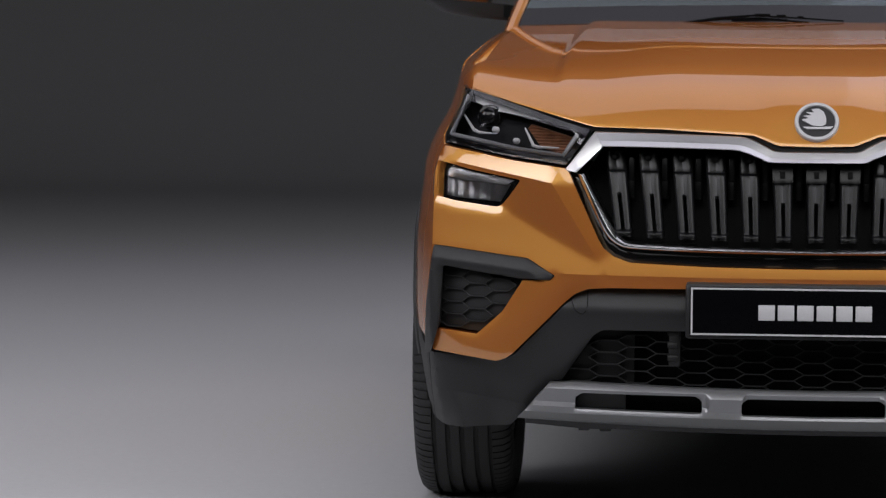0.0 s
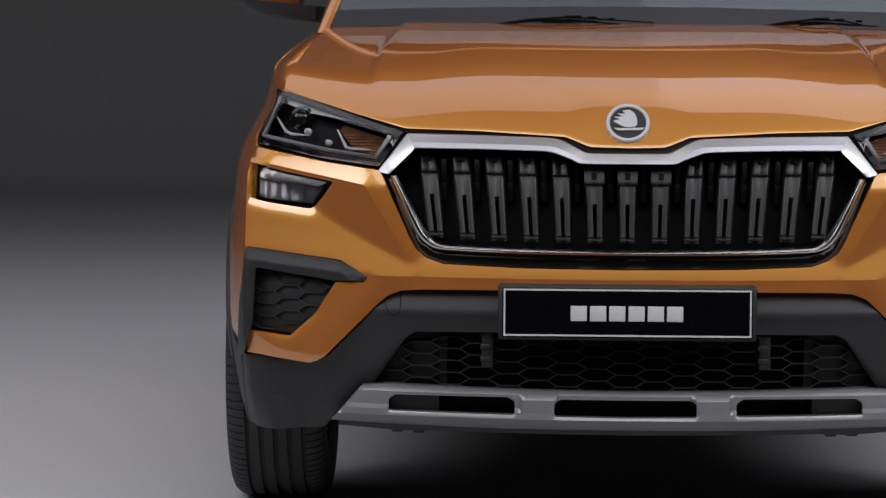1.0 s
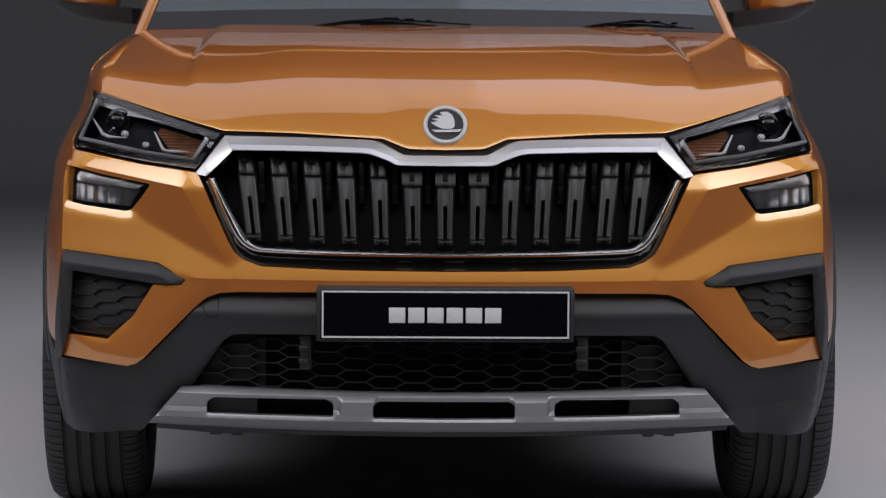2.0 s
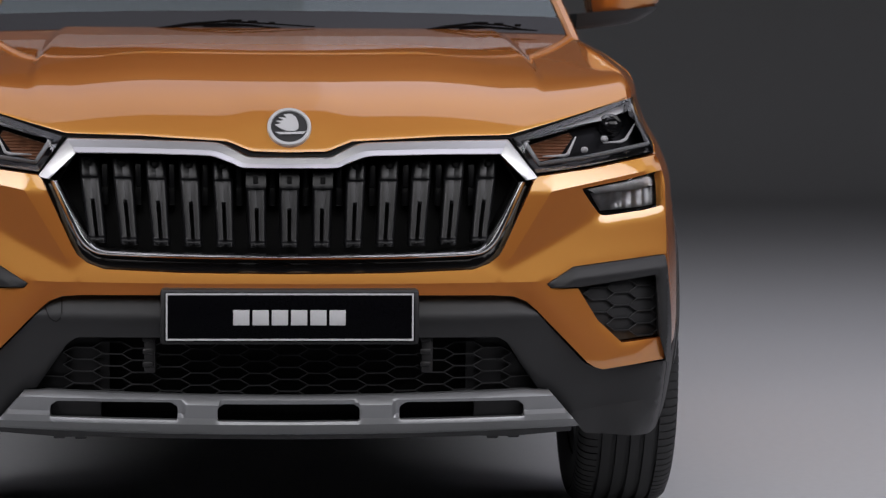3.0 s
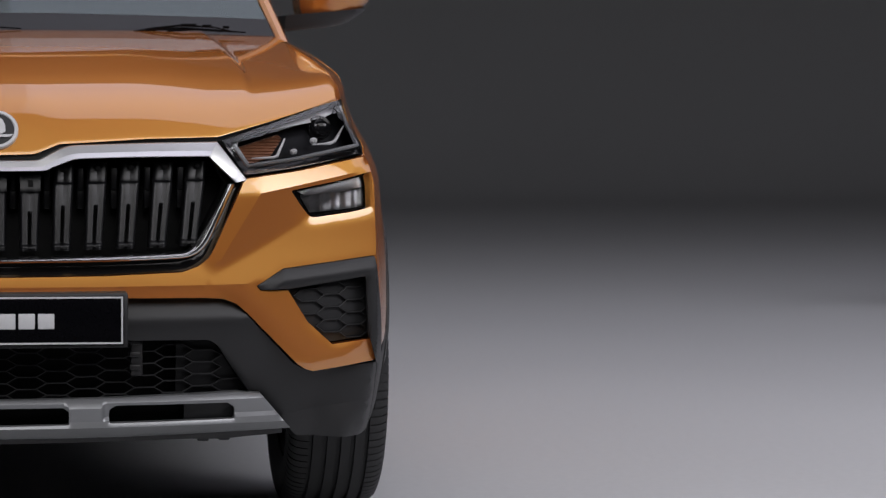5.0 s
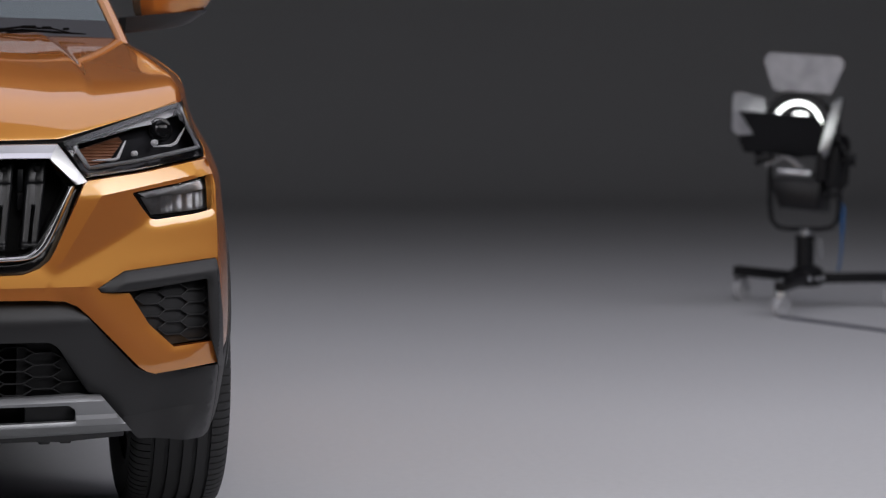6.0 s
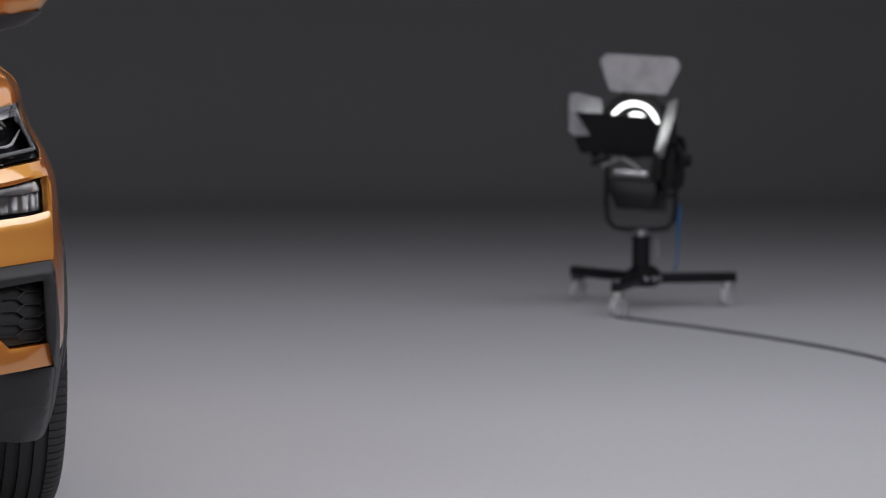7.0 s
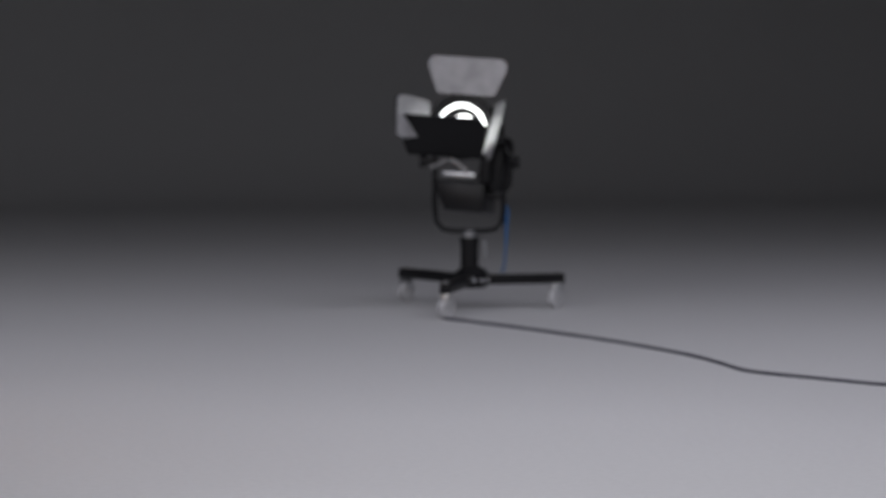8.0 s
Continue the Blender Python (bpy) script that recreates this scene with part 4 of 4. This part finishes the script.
# wheels
def wheel(x, y, out):
    m = Matrix.Translation((x, y, WZ)) @ pose(0, 0, 0, 0, 90 * out, 0)
    hub = fix(part("wheel", spun([(0.05, -0.06), (0.21, -0.08), (0.222, -0.095), (0.222, 0.09), (0.212, 0.095), (0.205, 0.05), (0.05, 0.06)], m, 40), ALLOY, car, "alloy wheel with black road tyre"))
    prof = [(0.218, -0.095), (0.25, -0.109), (0.29, -0.109), (0.306, -0.104), (0.318, -0.094), (0.3225, -0.082)]
    for c, g in ((-0.062, 0.003), (-0.031, 0.0042), (0.0, 0.0042), (0.031, 0.0042), (0.062, 0.003)):
        r = WR - 0.0012 - 0.028 * abs(c)
        prof += [(r, c - g - 0.0015), (WR - 0.010, c - g), (WR - 0.010, c + g), (r, c + g + 0.0015)]
    prof += [(0.3225, 0.082), (0.318, 0.094), (0.306, 0.104), (0.29, 0.109), (0.25, 0.109), (0.218, 0.095)]
    part("tyre", spun(prof, m, 96, None, True), RUBBER, hub, "black tyre with straight grooves")
    bm = bmesh.new()
    for s in (-1, 1):
        for k in range(104):
            cut = [(0.3270, 0.0665), (0.3258, 0.079), (0.3212, 0.0925), (0.3125, 0.1035), (0.300, 0.1085)]
            rows = [[m @ Vector(((r - low) * math.cos(a), (r - low) * math.sin(a), s * c)) for r, c in cut] for a, low in ((0.060415 * (k + 0.02), 0.006), (0.060415 * (k + 0.04), 0.0), (0.060415 * (k + 0.84), 0.0), (0.060415 * (k + 0.86), 0.006))]
            sheet(rows, bm)
    tagged(part("shoulder_tread", bm, RUBBER, hub), kind="stuff")
    for k in range(5):
        bm = bmesh.new()
        for d in (-0.028, 0.028):
            box(bm, 0.03, d - 0.014, 0.055, 0.212, d + 0.014, 0.09, 0.006, m @ pose(0, 0, 0, 0, 0, 72 * k))
        part("spoke", bm, ALLOY, hub)


for x in (-0.760, 0.760):
    for y in (WY, REAR):
        wheel(x, y, 1 if x > 0 else -1)
    rows = [[Vector((math.copysign(w, x), WY + 0.37 * math.cos(a), WZ + 0.37 * math.sin(a))) for w in (0.60, 0.70, 0.83)] for a in np.linspace(-0.2, math.pi + 0.2, 20)]
    fix(part("arch_liner", thickened(sheet(rows), 0.004), MATT, car))

# ---- studio lamp on its rolling stand ----
LX, LY = 3.885, 5.97
lamp = thing("studio_lamp", LX, LY, 0, "lit black studio spotlight with barn doors on rolling stand", "studio lamp")


def lampart(name, bm, mat, parent=None, label=""):
    bmesh.ops.translate(bm, verts=bm.verts, vec=(-LX, -LY, 0))
    return part(name, bm, mat, parent or lamp, label)


HUB = Vector((LX + 0.04, LY, 0.13))
part_hub = lampart("hub", spun([(0.05, 0.085), (0.065, 0.095), (0.065, 0.15), (0.045, 0.165), (0.034, 0.17)], Matrix.Translation((HUB.x, HUB.y, 0)), 24), STAND)
for foot in ((3.68, 5.53), (3.772, 6.39), (4.288, 5.96)):
    f = Vector((*foot, 0.0))
    d = Vector((f.x - HUB.x, f.y - HUB.y, 0))
    far = d.length
    d.normalize()
    n = Vector((-d.y, d.x, 0))
    m = Matrix((d, n, Vector((0, 0, 1)))).transposed().to_4x4()
    m.translation = (HUB.x, HUB.y, 0)
    leg = lampart("leg", box(bmesh.new(), 0.03, -0.02, 0.098, far + 0.02, 0.02, 0.138, 0.004, m), STAND)
    caster = lampart("caster", box(bmesh.new(), far - 0.030, -0.020, 0.05, far + 0.014, 0.020, 0.100, 0.004, m), STEEL, leg, "zinc caster")
    turn = Matrix.Translation((f.x - d.x * 0.012, f.y - d.y * 0.012, 0.042)) @ pose(0, 0, 0, 90, 0, 35)
    lampart("caster_wheel", spun([(0.010, -0.016), (0.039, -0.015), (0.042, -0.010), (0.042, 0.010), (0.039, 0.015), (0.010, 0.016)], turn, 24), TREAD, caster)
    lampart("bolt", spun([(0.012, 0.138), (0.012, 0.144), (0.006, 0.148)], Matrix.Translation((f.x - d.x * 0.01, f.y - d.y * 0.01, 0)), 8), STEEL, leg)
lampart("post", spun([(0.036, 0.15), (0.036, 0.27), (0.040, 0.272), (0.040, 0.285), (0.022, 0.288), (0.022, 0.32)], Matrix.Translation((HUB.x - 0.01, HUB.y, 0)), 24), STAND)
lampart("collar", spun([(0.026, 0.288), (0.026, 0.312)], Matrix.Translation((HUB.x - 0.01, HUB.y, 0)), 20), STEEL)
# head: local x right, y away from the viewer, z up
AIM = pose(LX - 0.012, LY, 0.729, 0, 0, -32) @ pose(0, 0, 0, -6, 3, 0)
YOKE = pose(LX + 0.027, LY, -0.013, 0, 0, -22)
path = [(-0.138, 0, 0.62), (-0.138, 0, 0.42), (-0.130, 0, 0.36), (-0.105, 0, 0.332), (-0.06, 0, 0.325), (0.06, 0, 0.325), (0.105, 0, 0.332), (0.130, 0, 0.36), (0.138, 0, 0.42), (0.138, 0, 0.70)]
yoke = lampart("yoke", tube([YOKE @ Vector(p) for p in path], 0.010, 10), STAND)
for s in (-1, 1):
    lampart("knob", spun([(0.008, -0.05), (0.024, -0.048), (0.024, -0.02), (0.012, -0.018), (0.012, 0.03)], YOKE @ pose(s * 0.15, 0, 0.60, 0, -90 * s, 0), 14), STAND, yoke)
body = lampart("head", spun([(0.06, -0.30), (0.115, -0.27), (0.125, -0.05), (0.135, -0.04), (0.135, 0.0), (0.118, 0.0), (0.112, -0.02), (0.0, -0.03)], AIM @ pose(0, 0, 0, 90), 40), STAND)
bm = box(bmesh.new(), -0.105, 0.02, -0.335, 0.115, 0.22, -0.215, 0.012, AIM)
low = min((AIM.inverted() @ v.co).z for v in bm.verts)
for v in bm.verts:
    p = AIM.inverted() @ v.co
    if p.z < low + 0.03 and p.x < 0:
        v.co = AIM @ (p + Vector((0.055, 0, 0)))
lampart("ballast_box", bm, STAND, body)
for x0, x1 in ((-0.10, -0.03), (0.05, -0.02)):
    lampart("clamp", tube([AIM @ Vector((x0, -0.03, -0.175)), AIM @ Vector((x1, -0.035, -0.135))], 0.008, 8), STEEL, body)
for a in (-2.2, -1.7, -1.2, -0.6):
    lampart("hub_bolt", spun([(0.009, -0.004), (0.009, 0.004), (0.005, 0.007)], Matrix.Translation((HUB.x + 0.068 * math.cos(a), HUB.y + 0.068 * math.sin(a), 0.118)) @ pose(0, 0, 0, 0, 90, math.degrees(a)), 8), STEEL, part_hub)
lampart("lever", tube([(HUB.x + 0.045, HUB.y - 0.02, 0.275), (HUB.x + 0.052, HUB.y - 0.02, 0.20)], 0.008, 8), STEEL, part_hub)
lampart("bracket", box(bmesh.new(), -0.06, -0.01, -0.205, 0.08, 0.05, -0.18, 0.008, AIM), STEEL, body)
lampart("side_box", box(bmesh.new(), 0.115, 0.02, -0.25, 0.185, 0.20, -0.02, 0.034, AIM), STAND, body)
lampart("side_handle", tube([AIM @ Vector(p) for p in ((0.15, 0.0, -0.06), (0.20, -0.02, -0.07), (0.225, -0.02, -0.12), (0.225, -0.02, -0.22), (0.19, -0.01, -0.27), (0.14, 0.0, -0.27))], 0.011, 8), STAND, body)
lampart("bracket", box(bmesh.new(), 0.09, 0.0, -0.22, 0.14, 0.16, 0.02, 0.015, AIM), STAND, body)
lampart("lens_ring", spun([(0.089, -0.004), (0.091, 0.004), (0.102, 0.004), (0.104, -0.004)], AIM @ pose(0.004, -0.002, -0.012, 90), 48, None, True), LIT, body, "glowing ring round the lens")
lampart("lens", spun([(0.052, -0.01), (0.050, 0.004), (0.03, 0.012), (0.0, 0.015)], AIM @ pose(0.012, 0.0, -0.003, 90), 32), LIT, body, "bright lit lens")
R = 0.125


def flap(name, turn, open_deg, w0, w1, h, aside=0.0):
    """A barn door hinged on one side of the face."""
    m = AIM @ pose(0, -0.01, 0, 0, turn, 0) @ pose(aside, 0, R, open_deg, 0, 0)
    loop = rounded([(-w0, 0.0), (w0, 0.0), (w1, h * 0.8), (w1 * 0.86, h), (-w1 * 0.86, h), (-w1, h * 0.8)], 0.012)
    bm = skin(loop, lambda a, b: m @ Vector((a, 0, b)), 0.03, lip=0.003, edge=0.0, inward=(m.to_3x3() @ Vector((0, 1, 0))))
    door = lampart(name, bm, STAND, body, "black metal barn door, its inside coloured pale for lamplight")
    # Pale sheet stands in for the lens's light on the black door.
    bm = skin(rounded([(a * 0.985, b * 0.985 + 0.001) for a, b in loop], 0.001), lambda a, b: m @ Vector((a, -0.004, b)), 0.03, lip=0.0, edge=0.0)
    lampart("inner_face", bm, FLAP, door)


flap("barn_door", 0, 4, 0.118, 0.168, 0.150, 0.016)
flap("barn_door", 180, 139, 0.150, 0.189, 0.200, 0.050)
flap("barn_door", -94, 60, 0.070, 0.088, 0.188, 0.030)
flap("barn_door", 101, 62, 0.10, 0.125, 0.16, -0.022)

# cables
bm = tube([(LX + 0.165, LY - 0.02, 0.43), (LX + 0.178, LY - 0.02, 0.395), (LX + 0.176, LY - 0.02, 0.25), (LX + 0.17, LY - 0.02, 0.17), (LX + 0.165, LY - 0.01, 0.145)], [0.006, 0.012, 0.0045, 0.0045, 0.0045], 8)
tagged(part("blue_cable", bm, CABLEBLUE), "thin blue cable hanging from the lamp's yoke", "cable")
run = [(3.67, 5.50), (3.78, 5.18), (3.87, 4.88), (3.965, 4.48), (4.02, 4.15), (4.05, 3.85), (4.045, 3.6), (4.03, 3.37), (4.06, 3.25), (4.11, 3.15), (4.2, 2.98), (4.29, 2.82), (4.6, 2.45), (5.4, 1.9), (7.0, 1.2)]
smoothed = []
for i in range(len(run) - 1):
    a, b, c, d = (Vector(run[min(max(i + k, 0), len(run) - 1)]) for k in (-1, 0, 1, 2))
    for t in (0, 0.25, 0.5, 0.75):
        p = 0.5 * (2 * b + (c - a) * t + (2 * a - 5 * b + 4 * c - d) * t * t + (3 * b - a - 3 * c + d) * t ** 3)
        smoothed.append((p.x, p.y, 0.0054))
tagged(part("power_cable", tube(smoothed, 0.0054, 8), CABLEBLACK), "black power cable lying across the studio floor", "cable")
